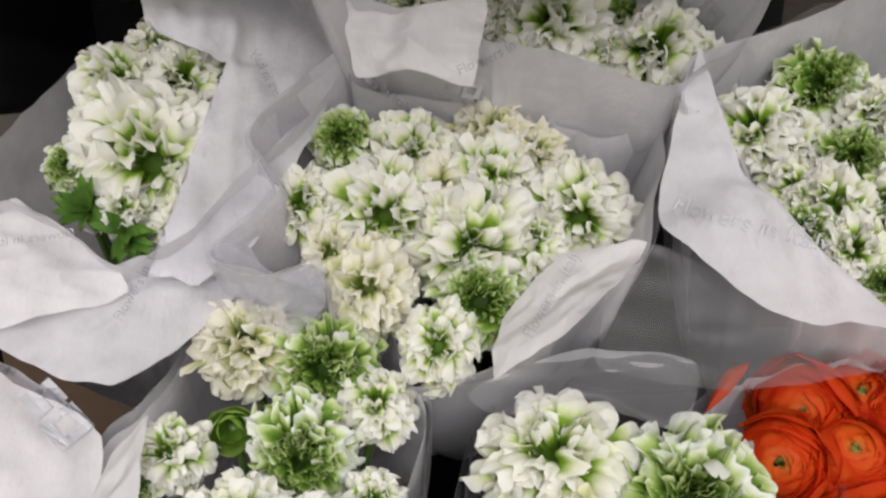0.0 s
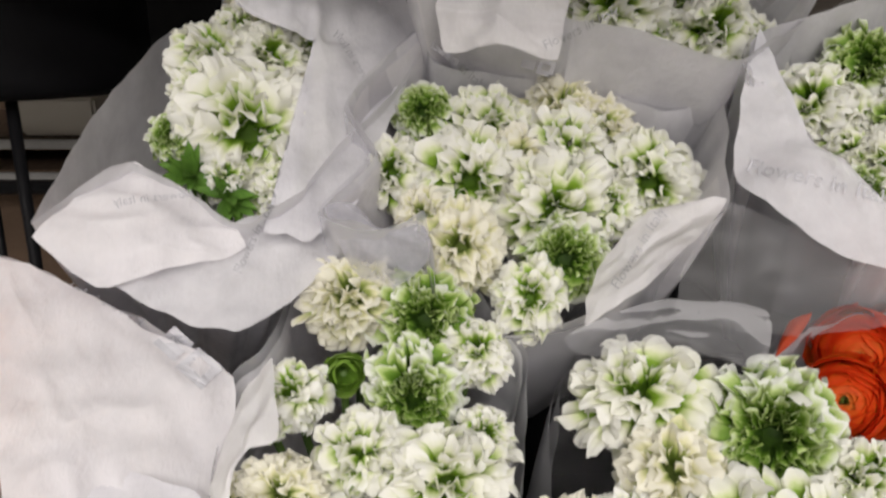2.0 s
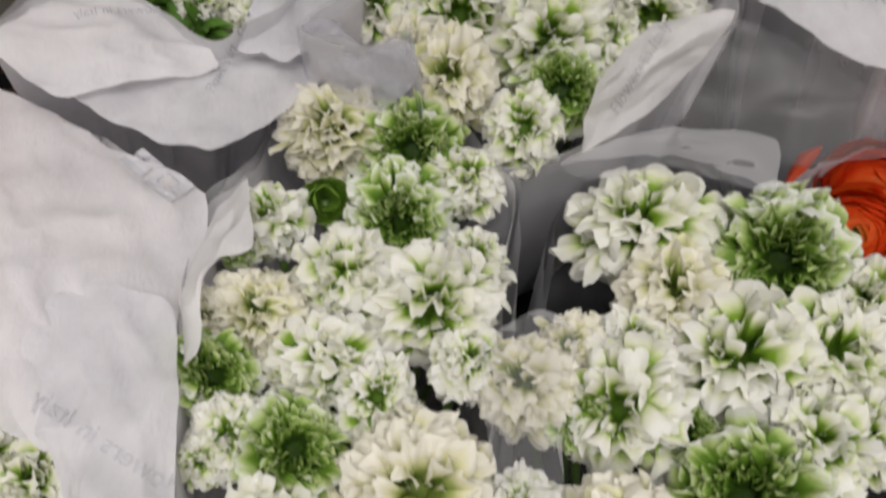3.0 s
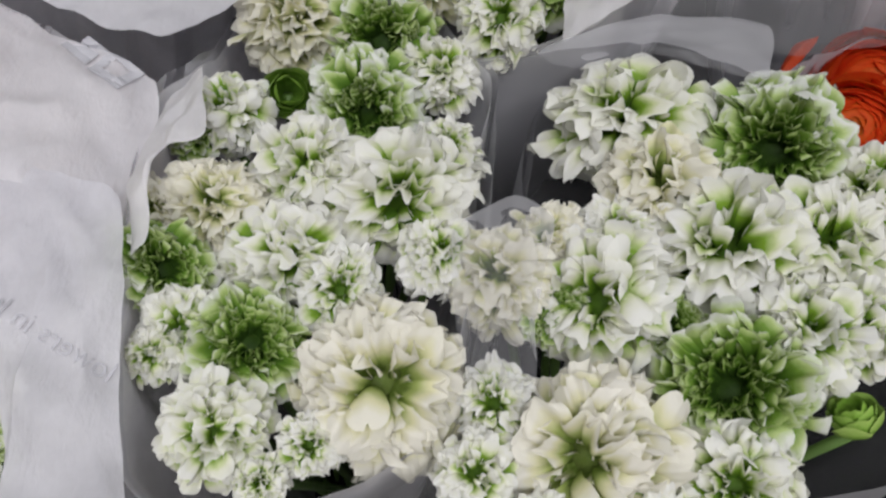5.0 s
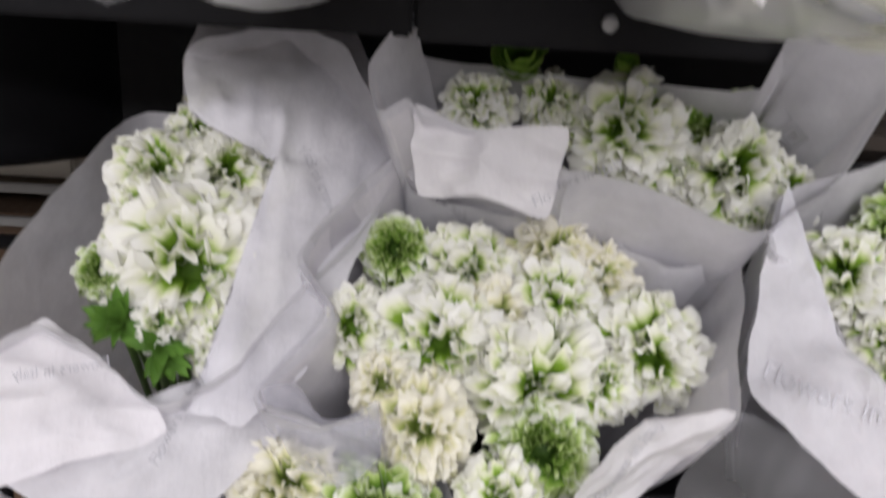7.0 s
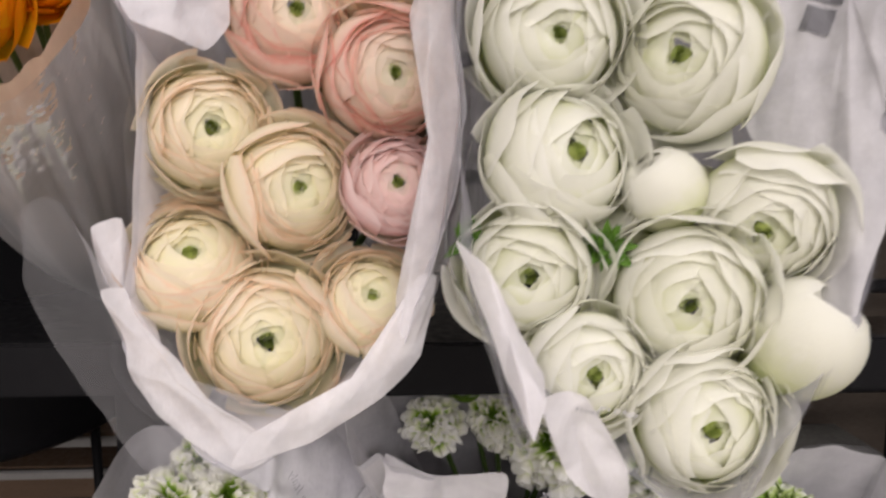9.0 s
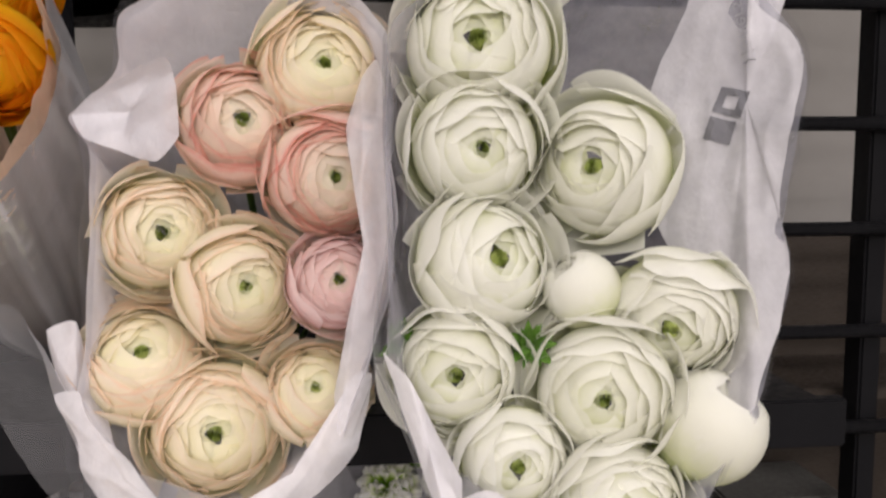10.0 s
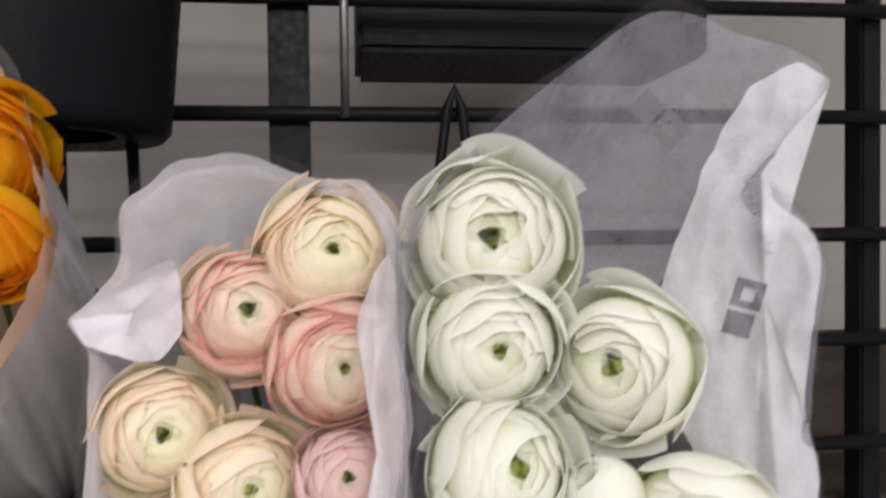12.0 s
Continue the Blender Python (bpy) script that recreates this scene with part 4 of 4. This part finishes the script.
BACK_RIM = [(-0.081, 0.484, 1.178), (-0.06, 0.5, 1.207), (-0.052, 0.533, 1.184), (0.015, 0.539, 1.176), (0.143, 0.5, 1.177), (0.137, 0.472, 1.203), (0.166, 0.462, 1.21), (0.19, 0.45, 1.19), (0.175, 0.457, 1.137), (0.14, 0.431, 1.119), (0.115, 0.425, 1.113), (0.077, 0.439, 1.127), (0.036, 0.447, 1.134), (0.02, 0.442, 1.136), (-0.026, 0.445, 1.154), (-0.047, 0.45, 1.158), (-0.059, 0.457, 1.165), (-0.074, 0.451, 1.159)]
BACK_FLAP = [(-0.054, 0.462, 1.162), (-0.026, 0.45, 1.153), (0.023, 0.438, 1.157), (0.02, 0.432, 1.134), (0.016, 0.43, 1.112), (-0.018, 0.435, 1.12), (-0.05, 0.45, 1.116), (-0.055, 0.455, 1.14)]
# right
RIGHT_AXIS = (-0.19, -0.618, 0.763)
RIGHT_BLOOMS = [
    ('w', 0.182, 0.447, 1.082, 0.0295, -0.39, -0.75, 0.53),
    ('g', 0.222, 0.465, 1.105, 0.0275, -0.33, -0.73, 0.6),
    ('w', 0.244, 0.442, 1.091, 0.0245, -0.29, -0.77, 0.57),
    ('g', 0.225, 0.421, 1.071, 0.0225, -0.32, -0.8, 0.51),
    ('w', 0.192, 0.412, 1.057, 0.0204, -0.37, -0.8, 0.47),
    ('w', 0.207, 0.399, 1.049, 0.0253, -0.35, -0.82, 0.46),
    ('g', 0.191, 0.392, 1.04, 0.0167, -0.37, -0.82, 0.44),
    ('w', 0.232, 0.397, 1.052, 0.0209, -0.31, -0.83, 0.47),
    ('w', 0.21, 0.377, 1.032, 0.0191, -0.34, -0.84, 0.42),
    ('g', 0.217, 0.361, 1.021, 0.014, -0.33, -0.86, 0.4),
    ('w', 0.261, 0.42, 1.077, 0.0279, -0.26, -0.81, 0.53),
    ('w', 0.246, 0.376, 1.038, 0.0259, -0.28, -0.85, 0.44),
    ('w', 0.198, 0.437, 1.077, 0.0193, -0.37, -0.77, 0.52),
]
RIGHT_RIM = [(0.143, 0.452, 1.125), (0.199, 0.467, 1.144), (0.24, 0.464, 1.159), (0.288, 0.456, 1.151), (0.278, 0.389, 1.094), (0.251, 0.357, 1.035), (0.212, 0.35, 1.02), (0.181, 0.353, 1.04), (0.16, 0.39, 1.065), (0.154, 0.424, 1.092), (0.129, 0.417, 1.106)]
RIGHT_FILM = [(0.099, 0.375, 1.036), (0.133, 0.37, 1.028), (0.175, 0.36, 1.005), (0.223, 0.36, 0.999), (0.227, 0.355, 0.979), (0.148, 0.36, 0.964), (0.082, 0.37, 0.975)]
RIGHT_FRONT = [(0.149, 0.459, 1.129), (0.148, 0.424, 1.101), (0.151, 0.395, 1.078), (0.165, 0.367, 1.058), (0.18, 0.34, 1.041), (0.196, 0.318, 1.026), (0.194, 0.31, 1.02), (0.156, 0.321, 1.02), (0.126, 0.347, 1.034), (0.107, 0.37, 1.049), (0.119, 0.405, 1.08), (0.136, 0.441, 1.112)]
# orange
ORANGE_AXIS = (-0.098, -0.55, 0.83)
ORANGE_BLOOMS = [
    ('o', 0.195, 0.376, 0.945, 0.0269, -0.44, -0.86, 0.26),
    ('o', 0.176, 0.352, 0.927, 0.0245, -0.39, -0.83, 0.39),
    ('o', 0.212, 0.352, 0.93, 0.0267, -0.14, -0.6, 0.81),
    ('o', 0.225, 0.377, 0.95, 0.0232, -0.15, -0.61, 0.79),
    ('o', 0.245, 0.362, 0.941, 0.0277, -0.15, -0.6, 0.8),
]
ORANGE_RIM = [(0.136, 0.351, 0.942), (0.147, 0.369, 0.955), (0.173, 0.377, 0.964), (0.218, 0.379, 0.971), (0.254, 0.371, 0.957), (0.25, 0.341, 0.937), (0.215, 0.319, 0.918), (0.171, 0.321, 0.914), (0.146, 0.333, 0.919)]
ORANGE_PETAL = [(0.163, 0.375, 0.974), (0.15, 0.375, 0.966), (0.138, 0.361, 0.949), (0.152, 0.365, 0.959)]
# folded
FOLDED_AXIS = (0.147, -0.546, 0.825)
FOLDED_BLOOMS = [
    ('w', -0.214, 0.229, 0.863, 0.0186, 0.19, -0.6, 0.78),
    ('g', -0.209, 0.207, 0.848, 0.0168, 0.18, -0.59, 0.8),
    ('w', -0.239, 0.239, 0.872, 0.0232, 0.2, -0.61, 0.78),
    ('c', -0.23, 0.209, 0.851, 0.0221, 0.18, -0.59, 0.8),
    ('o2', -0.243, 0.263, 0.89, 0.0215, 0.22, -0.63, 0.75),
]
FOLDED_RIM = [(-0.361, 0.371, 1.014), (-0.324, 0.375, 1.01), (-0.287, 0.376, 1.004), (-0.226, 0.357, 0.981), (-0.17, 0.334, 0.956), (-0.169, 0.283, 0.897), (-0.171, 0.24, 0.869), (-0.226, 0.231, 0.861), (-0.286, 0.236, 0.875), (-0.332, 0.285, 0.928)]
FOLDED_LOWER = [(-0.242, 0.283, 0.945), (-0.209, 0.278, 0.939), (-0.18, 0.27, 0.931), (-0.163, 0.265, 0.925), (-0.154, 0.233, 0.903), (-0.149, 0.2, 0.879), (-0.141, 0.171, 0.858), (-0.139, 0.16, 0.85), (-0.177, 0.159, 0.853), (-0.181, 0.182, 0.869), (-0.188, 0.201, 0.883), (-0.2, 0.215, 0.894), (-0.219, 0.221, 0.9)]
FOLDED_FLAP = [(-0.31, 0.361, 1.011), (-0.28, 0.363, 1.007), (-0.221, 0.345, 0.984), (-0.161, 0.322, 0.958), (-0.16, 0.284, 0.921), (-0.157, 0.225, 0.881), (-0.2, 0.212, 0.893), (-0.234, 0.24, 0.923), (-0.258, 0.271, 0.948), (-0.283, 0.305, 0.969)]
# peach
PEACH_AXIS = (0.05, -0.974, 0.219)
PEACH_BLOOMS = [
    ('p', -0.056, 0.398, 1.459, 0.0401, 0.13, -0.97, 0.19),
    ('pk', -0.101, 0.39, 1.43, 0.0358, 0.25, -0.96, 0.14),
    ('pk', -0.053, 0.385, 1.401, 0.0373, 0.26, -0.97, 0.0),
    ('p', -0.142, 0.374, 1.371, 0.0331, 0.33, -0.94, 0.13),
    ('p', -0.101, 0.369, 1.342, 0.0341, 0.42, -0.9, 0.09),
    ('rose', -0.049, 0.371, 1.343, 0.0277, 0.17, -0.95, 0.28),
    ('p', -0.149, 0.359, 1.304, 0.0342, 0.13, -0.78, 0.61),
    ('p', -0.112, 0.352, 1.27, 0.0372, 0.16, -0.98, 0.12),
    ('p', -0.061, 0.358, 1.285, 0.029, 0.15, -0.82, 0.55),
]
PEACH_RIM = [(-0.177, 0.352, 1.433), (-0.16, 0.368, 1.454), (-0.161, 0.385, 1.484), (-0.14, 0.391, 1.507), (-0.113, 0.395, 1.515), (-0.073, 0.394, 1.503), (-0.036, 0.384, 1.497), (-0.018, 0.369, 1.471), (-0.023, 0.337, 1.42), (-0.018, 0.328, 1.381), (-0.024, 0.319, 1.34), (-0.037, 0.309, 1.299), (-0.053, 0.31, 1.264), (-0.086, 0.314, 1.241), (-0.129, 0.312, 1.222), (-0.15, 0.316, 1.244), (-0.173, 0.322, 1.273), (-0.171, 0.337, 1.318), (-0.172, 0.351, 1.378), (-0.17, 0.354, 1.415)]
PEACH_FLAP = [(-0.176, 0.35, 1.432), (-0.164, 0.345, 1.442), (-0.148, 0.34, 1.45), (-0.129, 0.345, 1.461), (-0.128, 0.36, 1.449), (-0.128, 0.365, 1.422), (-0.139, 0.36, 1.409), (-0.152, 0.345, 1.414), (-0.169, 0.345, 1.42)]
PEACH_SIDE = [(-0.179, 0.32, 1.299), (-0.169, 0.312, 1.279), (-0.164, 0.308, 1.261), (-0.141, 0.303, 1.238), (-0.12, 0.3, 1.224), (-0.101, 0.3, 1.23), (-0.111, 0.3, 1.242), (-0.13, 0.302, 1.255), (-0.145, 0.306, 1.272), (-0.161, 0.312, 1.287), (-0.17, 0.32, 1.3)]
PEACH_HEM = [(-0.12, 0.3, 1.224), (-0.085, 0.3, 1.236), (-0.056, 0.302, 1.254), (-0.038, 0.306, 1.272), (-0.029, 0.318, 1.306), (-0.038, 0.318, 1.306), (-0.048, 0.31, 1.284), (-0.065, 0.304, 1.259), (-0.092, 0.3, 1.241), (-0.111, 0.3, 1.24)]
PEACH_RIGHT = [(-0.033, 0.345, 1.452), (-0.025, 0.35, 1.463), (-0.019, 0.345, 1.419), (-0.02, 0.335, 1.377), (-0.029, 0.32, 1.322), (-0.035, 0.315, 1.296), (-0.046, 0.31, 1.28), (-0.049, 0.32, 1.295), (-0.035, 0.325, 1.321), (-0.031, 0.335, 1.362), (-0.035, 0.345, 1.396), (-0.042, 0.35, 1.425)]
PEACH_FILM = [(-0.226, 0.35, 1.3), (-0.212, 0.345, 1.269), (-0.182, 0.335, 1.229), (-0.16, 0.33, 1.206), (-0.123, 0.315, 1.217), (-0.085, 0.31, 1.234), (-0.086, 0.31, 1.242), (-0.119, 0.305, 1.223), (-0.133, 0.3, 1.23), (-0.151, 0.305, 1.251), (-0.169, 0.315, 1.278), (-0.179, 0.32, 1.299), (-0.201, 0.34, 1.337), (-0.223, 0.35, 1.333)]
PEACH_CORNER = [(-0.194, 0.348, 1.325), (-0.178, 0.349, 1.328), (-0.168, 0.342, 1.292), (-0.155, 0.327, 1.27), (-0.164, 0.325, 1.264), (-0.183, 0.341, 1.293)]
# white
WHITE_AXIS = (-0.05, -0.968, 0.247)
WHITE_BLOOMS = [
    ('wh', 0.028, 0.352, 1.467, 0.0431, -0.21, -0.97, 0.15),
    ('wh', 0.024, 0.339, 1.415, 0.0373, 0.0, -1.0, -0.04),
    ('wh', 0.088, 0.331, 1.405, 0.0386, -0.6, -0.8, 0.04),
    ('wh', 0.027, 0.324, 1.358, 0.0373, 0.27, -0.92, 0.29),
    ('wh', 0.01, 0.312, 1.308, 0.0324, -0.13, -0.99, 0.03),
    ('wh', 0.117, 0.31, 1.332, 0.0355, -0.37, -0.89, -0.27),
    ('wh', 0.081, 0.304, 1.297, 0.0376, -0.29, -0.96, 0.07),
    ('shut', 0.13, 0.296, 1.28, 0.0277, 0.39, -0.45, 0.8),
    ('wh', 0.036, 0.299, 1.267, 0.0288, 0.02, -1.0, 0.08),
    ('wh', 0.086, 0.29, 1.245, 0.0338, -0.11, -0.99, 0.09),
    ('shut', 0.074, 0.317, 1.344, 0.0199, -0.63, -0.18, 0.76),
    ('leaf', -0.016, 0.317, 1.321, 0.008, -0.06, -0.98, 0.17),
    ('leaf', 0.046, 0.312, 1.319, 0.0096, -0.23, -0.96, 0.17),
]
WHITE_RIM = [(-0.02, 0.33, 1.467), (0.004, 0.348, 1.5), (0.074, 0.38, 1.557), (0.134, 0.398, 1.599), (0.179, 0.391, 1.584), (0.219, 0.373, 1.56), (0.197, 0.364, 1.519), (0.165, 0.339, 1.499), (0.185, 0.319, 1.464), (0.183, 0.318, 1.417), (0.165, 0.298, 1.378), (0.168, 0.292, 1.354), (0.14, 0.272, 1.291), (0.142, 0.274, 1.297), (0.106, 0.262, 1.244), (0.084, 0.26, 1.213), (0.041, 0.267, 1.232), (0.007, 0.257, 1.265), (-0.002, 0.226, 1.263), (-0.01, 0.252, 1.281), (-0.025, 0.274, 1.325), (-0.02, 0.297, 1.376)]
WHITE_FLAP = [(0.21, 0.374, 1.562), (0.219, 0.362, 1.551), (0.161, 0.333, 1.497), (0.184, 0.316, 1.461), (0.164, 0.3, 1.391), (0.166, 0.29, 1.356), (0.14, 0.273, 1.292), (0.139, 0.3, 1.3), (0.126, 0.325, 1.352), (0.111, 0.353, 1.419), (0.153, 0.373, 1.507), (0.182, 0.383, 1.553)]
WHITE_FRONT = [(-0.026, 0.27, 1.328), (-0.016, 0.256, 1.319), (0.005, 0.241, 1.283), (-0.002, 0.221, 1.265), (-0.01, 0.242, 1.282)]
WHITE_LOWER = [(0.005, 0.248, 1.27), (0.023, 0.252, 1.269), (0.042, 0.259, 1.239), (0.043, 0.263, 1.214), (0.018, 0.26, 1.236)]
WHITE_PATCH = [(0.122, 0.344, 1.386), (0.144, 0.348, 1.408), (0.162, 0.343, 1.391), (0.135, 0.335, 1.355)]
# yellow
YELLOW_AXIS = (0.1, -0.964, 0.246)
YELLOW_BLOOMS = [
    ('y', -0.265, 0.454, 1.518, 0.0444, 0.36, -0.89, -0.28),
    ('y', -0.25, 0.441, 1.471, 0.0335, -0.14, -0.91, -0.43),
    ('y', -0.298, 0.441, 1.484, 0.0424, 0.2, -0.96, 0.15),
    ('y', -0.29, 0.455, 1.539, 0.0398, 0.22, -0.96, 0.12),
    ('y', -0.292, 0.43, 1.441, 0.0375, 0.18, -0.96, 0.18),
]
YELLOW_RIM = [(-0.25, 0.456, 1.573), (-0.225, 0.433, 1.516), (-0.214, 0.422, 1.466), (-0.225, 0.398, 1.419), (-0.249, 0.39, 1.395), (-0.289, 0.386, 1.397), (-0.328, 0.416, 1.451), (-0.335, 0.457, 1.532), (-0.303, 0.487, 1.595)]
# amber
AMBER_AXIS = (0.195, -0.501, 0.843)
AMBER_BLOOMS = [
    ('y', -0.318, 0.379, 0.954, 0.0319, 0.23, -0.59, 0.78),
    ('y', -0.307, 0.347, 0.932, 0.0306, 0.22, -0.58, 0.8),
    ('y', -0.339, 0.366, 0.95, 0.0339, 0.23, -0.58, 0.79),
    ('y', -0.35, 0.395, 0.972, 0.0314, 0.25, -0.59, 0.77),
]
AMBER_RIM = [(-0.316, 0.4, 0.977), (-0.341, 0.42, 0.994), (-0.372, 0.417, 0.999), (-0.374, 0.374, 0.974), (-0.348, 0.331, 0.943), (-0.308, 0.311, 0.922), (-0.285, 0.32, 0.922), (-0.293, 0.353, 0.943)]

LOW, HIGH = "bouquets on the lower shelf", "bouquets on the upper shelf"
front_bunch = make_bouquet("bunch of white and green ruffled ranunculus in white tissue", FRONT_AXIS, 0.58, FRONT_BLOOMS, FRONT_RIM, 1, ((FRONT_FLAP, MAT_PAPER_THICK),), None, 1.06, group=LOW, lining=(-0.05, 0.32))
near_bunch = make_bouquet("white ruffled ranunculus bunch in grey film beside orange flowers", NEAR_AXIS, 0.58, NEAR_BLOOMS, NEAR_RIM, 2, ((NEAR_FILM, MAT_FILM_HAZY), (NEAR_VEIL, MAT_FILM_HAZY)), MAT_FILM_HAZY, 1.06, group=LOW, low=0.0)
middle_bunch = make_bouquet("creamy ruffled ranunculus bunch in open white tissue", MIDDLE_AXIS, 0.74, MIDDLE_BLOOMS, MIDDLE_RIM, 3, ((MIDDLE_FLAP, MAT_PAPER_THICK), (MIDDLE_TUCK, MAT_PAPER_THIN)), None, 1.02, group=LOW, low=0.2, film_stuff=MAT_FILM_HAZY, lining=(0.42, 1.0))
left_bunch = make_bouquet("white ruffled ranunculus half covered by a tissue band", LEFT_AXIS, 0.74, LEFT_BLOOMS, LEFT_RIM, 4, ((LEFT_BAND, MAT_PAPER), (LEFT_FLAP, MAT_PAPER_THICK), (LEFT_SIDE, MAT_PAPER)), None, 0.0, group=LOW, low=0.2, lining=(0.6, 1.02))
back_bunch = make_bouquet("white ruffled ranunculus with folded tissue under the black front plate", BACK_AXIS, 0.86, BACK_BLOOMS, BACK_RIM, 5, ((BACK_FLAP, MAT_PAPER_THICK),), None, 0.0, group=LOW, low=0.2, lining=(0.4, 1.0))
right_bunch = make_bouquet("white and green ruffled ranunculus in a wide tissue wrap", RIGHT_AXIS, 0.74, RIGHT_BLOOMS, RIGHT_RIM, 6, ((RIGHT_FILM, MAT_FILM_HAZY), (RIGHT_FRONT, MAT_PAPER)), None, 1.03, group=LOW, low=0.3, film_stuff=MAT_FILM_HAZY, lining=(0.5, 1.0))
orange_bunch = make_bouquet("orange-red ranunculus bunch in tissue and clear film", ORANGE_AXIS, 0.58, ORANGE_BLOOMS, ORANGE_RIM, 7, ((ORANGE_PETAL, MAT_PETAL_SHEET),), None, 1.15, group=LOW)
folded_bunch = make_bouquet("ruffled ranunculus bunch folded shut in blush white tissue", FOLDED_AXIS, 0.58, FOLDED_BLOOMS, FOLDED_RIM, 8, ((FOLDED_FLAP, MAT_PAPER_THICK), (FOLDED_LOWER, MAT_PAPER)), None, 0.0, group=LOW, low=0.1, lining=(0.1, 0.6))
peach_bunch = make_bouquet("peach and pink ranunculus bunch in white tissue and film", PEACH_AXIS, 1.222, PEACH_BLOOMS, PEACH_RIM, 9, ((PEACH_FLAP, MAT_PAPER), (PEACH_SIDE, MAT_PAPER_VEIL), (PEACH_HEM, MAT_PAPER_VEIL), (PEACH_RIGHT, MAT_PAPER_VEIL), (PEACH_CORNER, MAT_PAPER_THICK), (PEACH_FILM, MAT_FILM_HAZY)), None, 1.05, group=HIGH, low=0.25, lining=(0.0, 1.0), foot=(-0.107, 0.62, 1.245), belly=0.002)
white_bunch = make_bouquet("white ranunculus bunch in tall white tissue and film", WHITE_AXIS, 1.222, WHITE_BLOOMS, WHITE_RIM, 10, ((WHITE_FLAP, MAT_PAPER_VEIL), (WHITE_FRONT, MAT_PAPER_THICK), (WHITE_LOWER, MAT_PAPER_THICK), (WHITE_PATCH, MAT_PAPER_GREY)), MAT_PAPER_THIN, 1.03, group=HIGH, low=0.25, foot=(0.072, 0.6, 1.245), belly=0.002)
yellow_bunch = make_bouquet("golden yellow ranunculus bunch in blush tissue and film", YELLOW_AXIS, 1.222, YELLOW_BLOOMS, YELLOW_RIM, 11, (), MAT_PAPER_BLUSH, 1.12, group=HIGH, low=0.25, foot=(-0.309, 0.7, 1.245))
amber_bunch = make_bouquet("amber ranunculus bunch beside the folded white wrap", AMBER_AXIS, 0.58, AMBER_BLOOMS, AMBER_RIM, 12, (), MAT_PAPER_BLUSH, 1.08, group=LOW)

printed(right_bunch, (0.119, 0.386, 1.052), (0.185, 0.352, 1.04), (-0.421, -0.861, 0.273))
printed(middle_bunch, (0.043, 0.355, 0.994), (0.075, 0.391, 1.025), (-0.218, -0.901, 0.371))
printed(left_bunch, (-0.162, 0.359, 1.002), (-0.151, 0.399, 1.03), (0.278, -0.895, 0.346))
printed(left_bunch, (-0.194, 0.391, 1.037), (-0.232, 0.374, 1.036), (0.392, -0.872, 0.289), None, True)
printed(left_bunch, (-0.097, 0.487, 1.085), (-0.126, 0.525, 1.125), (0.096, -0.99, 0.093), None, True)
printed(back_bunch, (0.008, 0.423, 1.118), (0.055, 0.444, 1.139), (-0.145, -0.984, 0.087))
printed(middle_bunch, (-0.062, 0.5, 1.119), (-0.022, 0.469, 1.092), (0.013, -0.991, 0.124))
printed(folded_bunch, (-0.216, 0.35, 0.975), (-0.262, 0.366, 0.993), (0.44, -0.803, 0.398), None, True)
printed(folded_bunch, (-0.154, 0.212, 0.872), (-0.213, 0.236, 0.899), (0.383, -0.809, 0.435), None, True)
printed(folded_bunch, (-0.209, 0.341, 0.967), (-0.18, 0.323, 0.95), (0.366, -0.795, 0.482), MARK)
printed(white_bunch, (0.145, 0.308, 1.454), (0.139, 0.325, 1.519), (-0.519, -0.846, -0.094), None, True)
printed(white_bunch, (0.09, 0.33, 1.529), (0.11, 0.324, 1.509), (-0.372, -0.92, -0.116), MARK, ink=MAT_INK_DARK)
printed(white_bunch, (0.138, 0.3, 1.419), (0.15, 0.306, 1.446), (-0.49, -0.865, 0.104), MARK, ink=MAT_INK_DARK)
printed(white_bunch, (0.025, 0.266, 1.262), (0.047, 0.263, 1.257), (-0.437, -0.893, 0.096))
printed(back_bunch, (0.133, 0.465, 1.159), (0.147, 0.447, 1.142), (-0.348, -0.936, 0.034), MARK)
printed(middle_bunch, (0.001, 0.483, 1.104), (0.021, 0.476, 1.098), (-0.092, -0.987, 0.133), MARK)
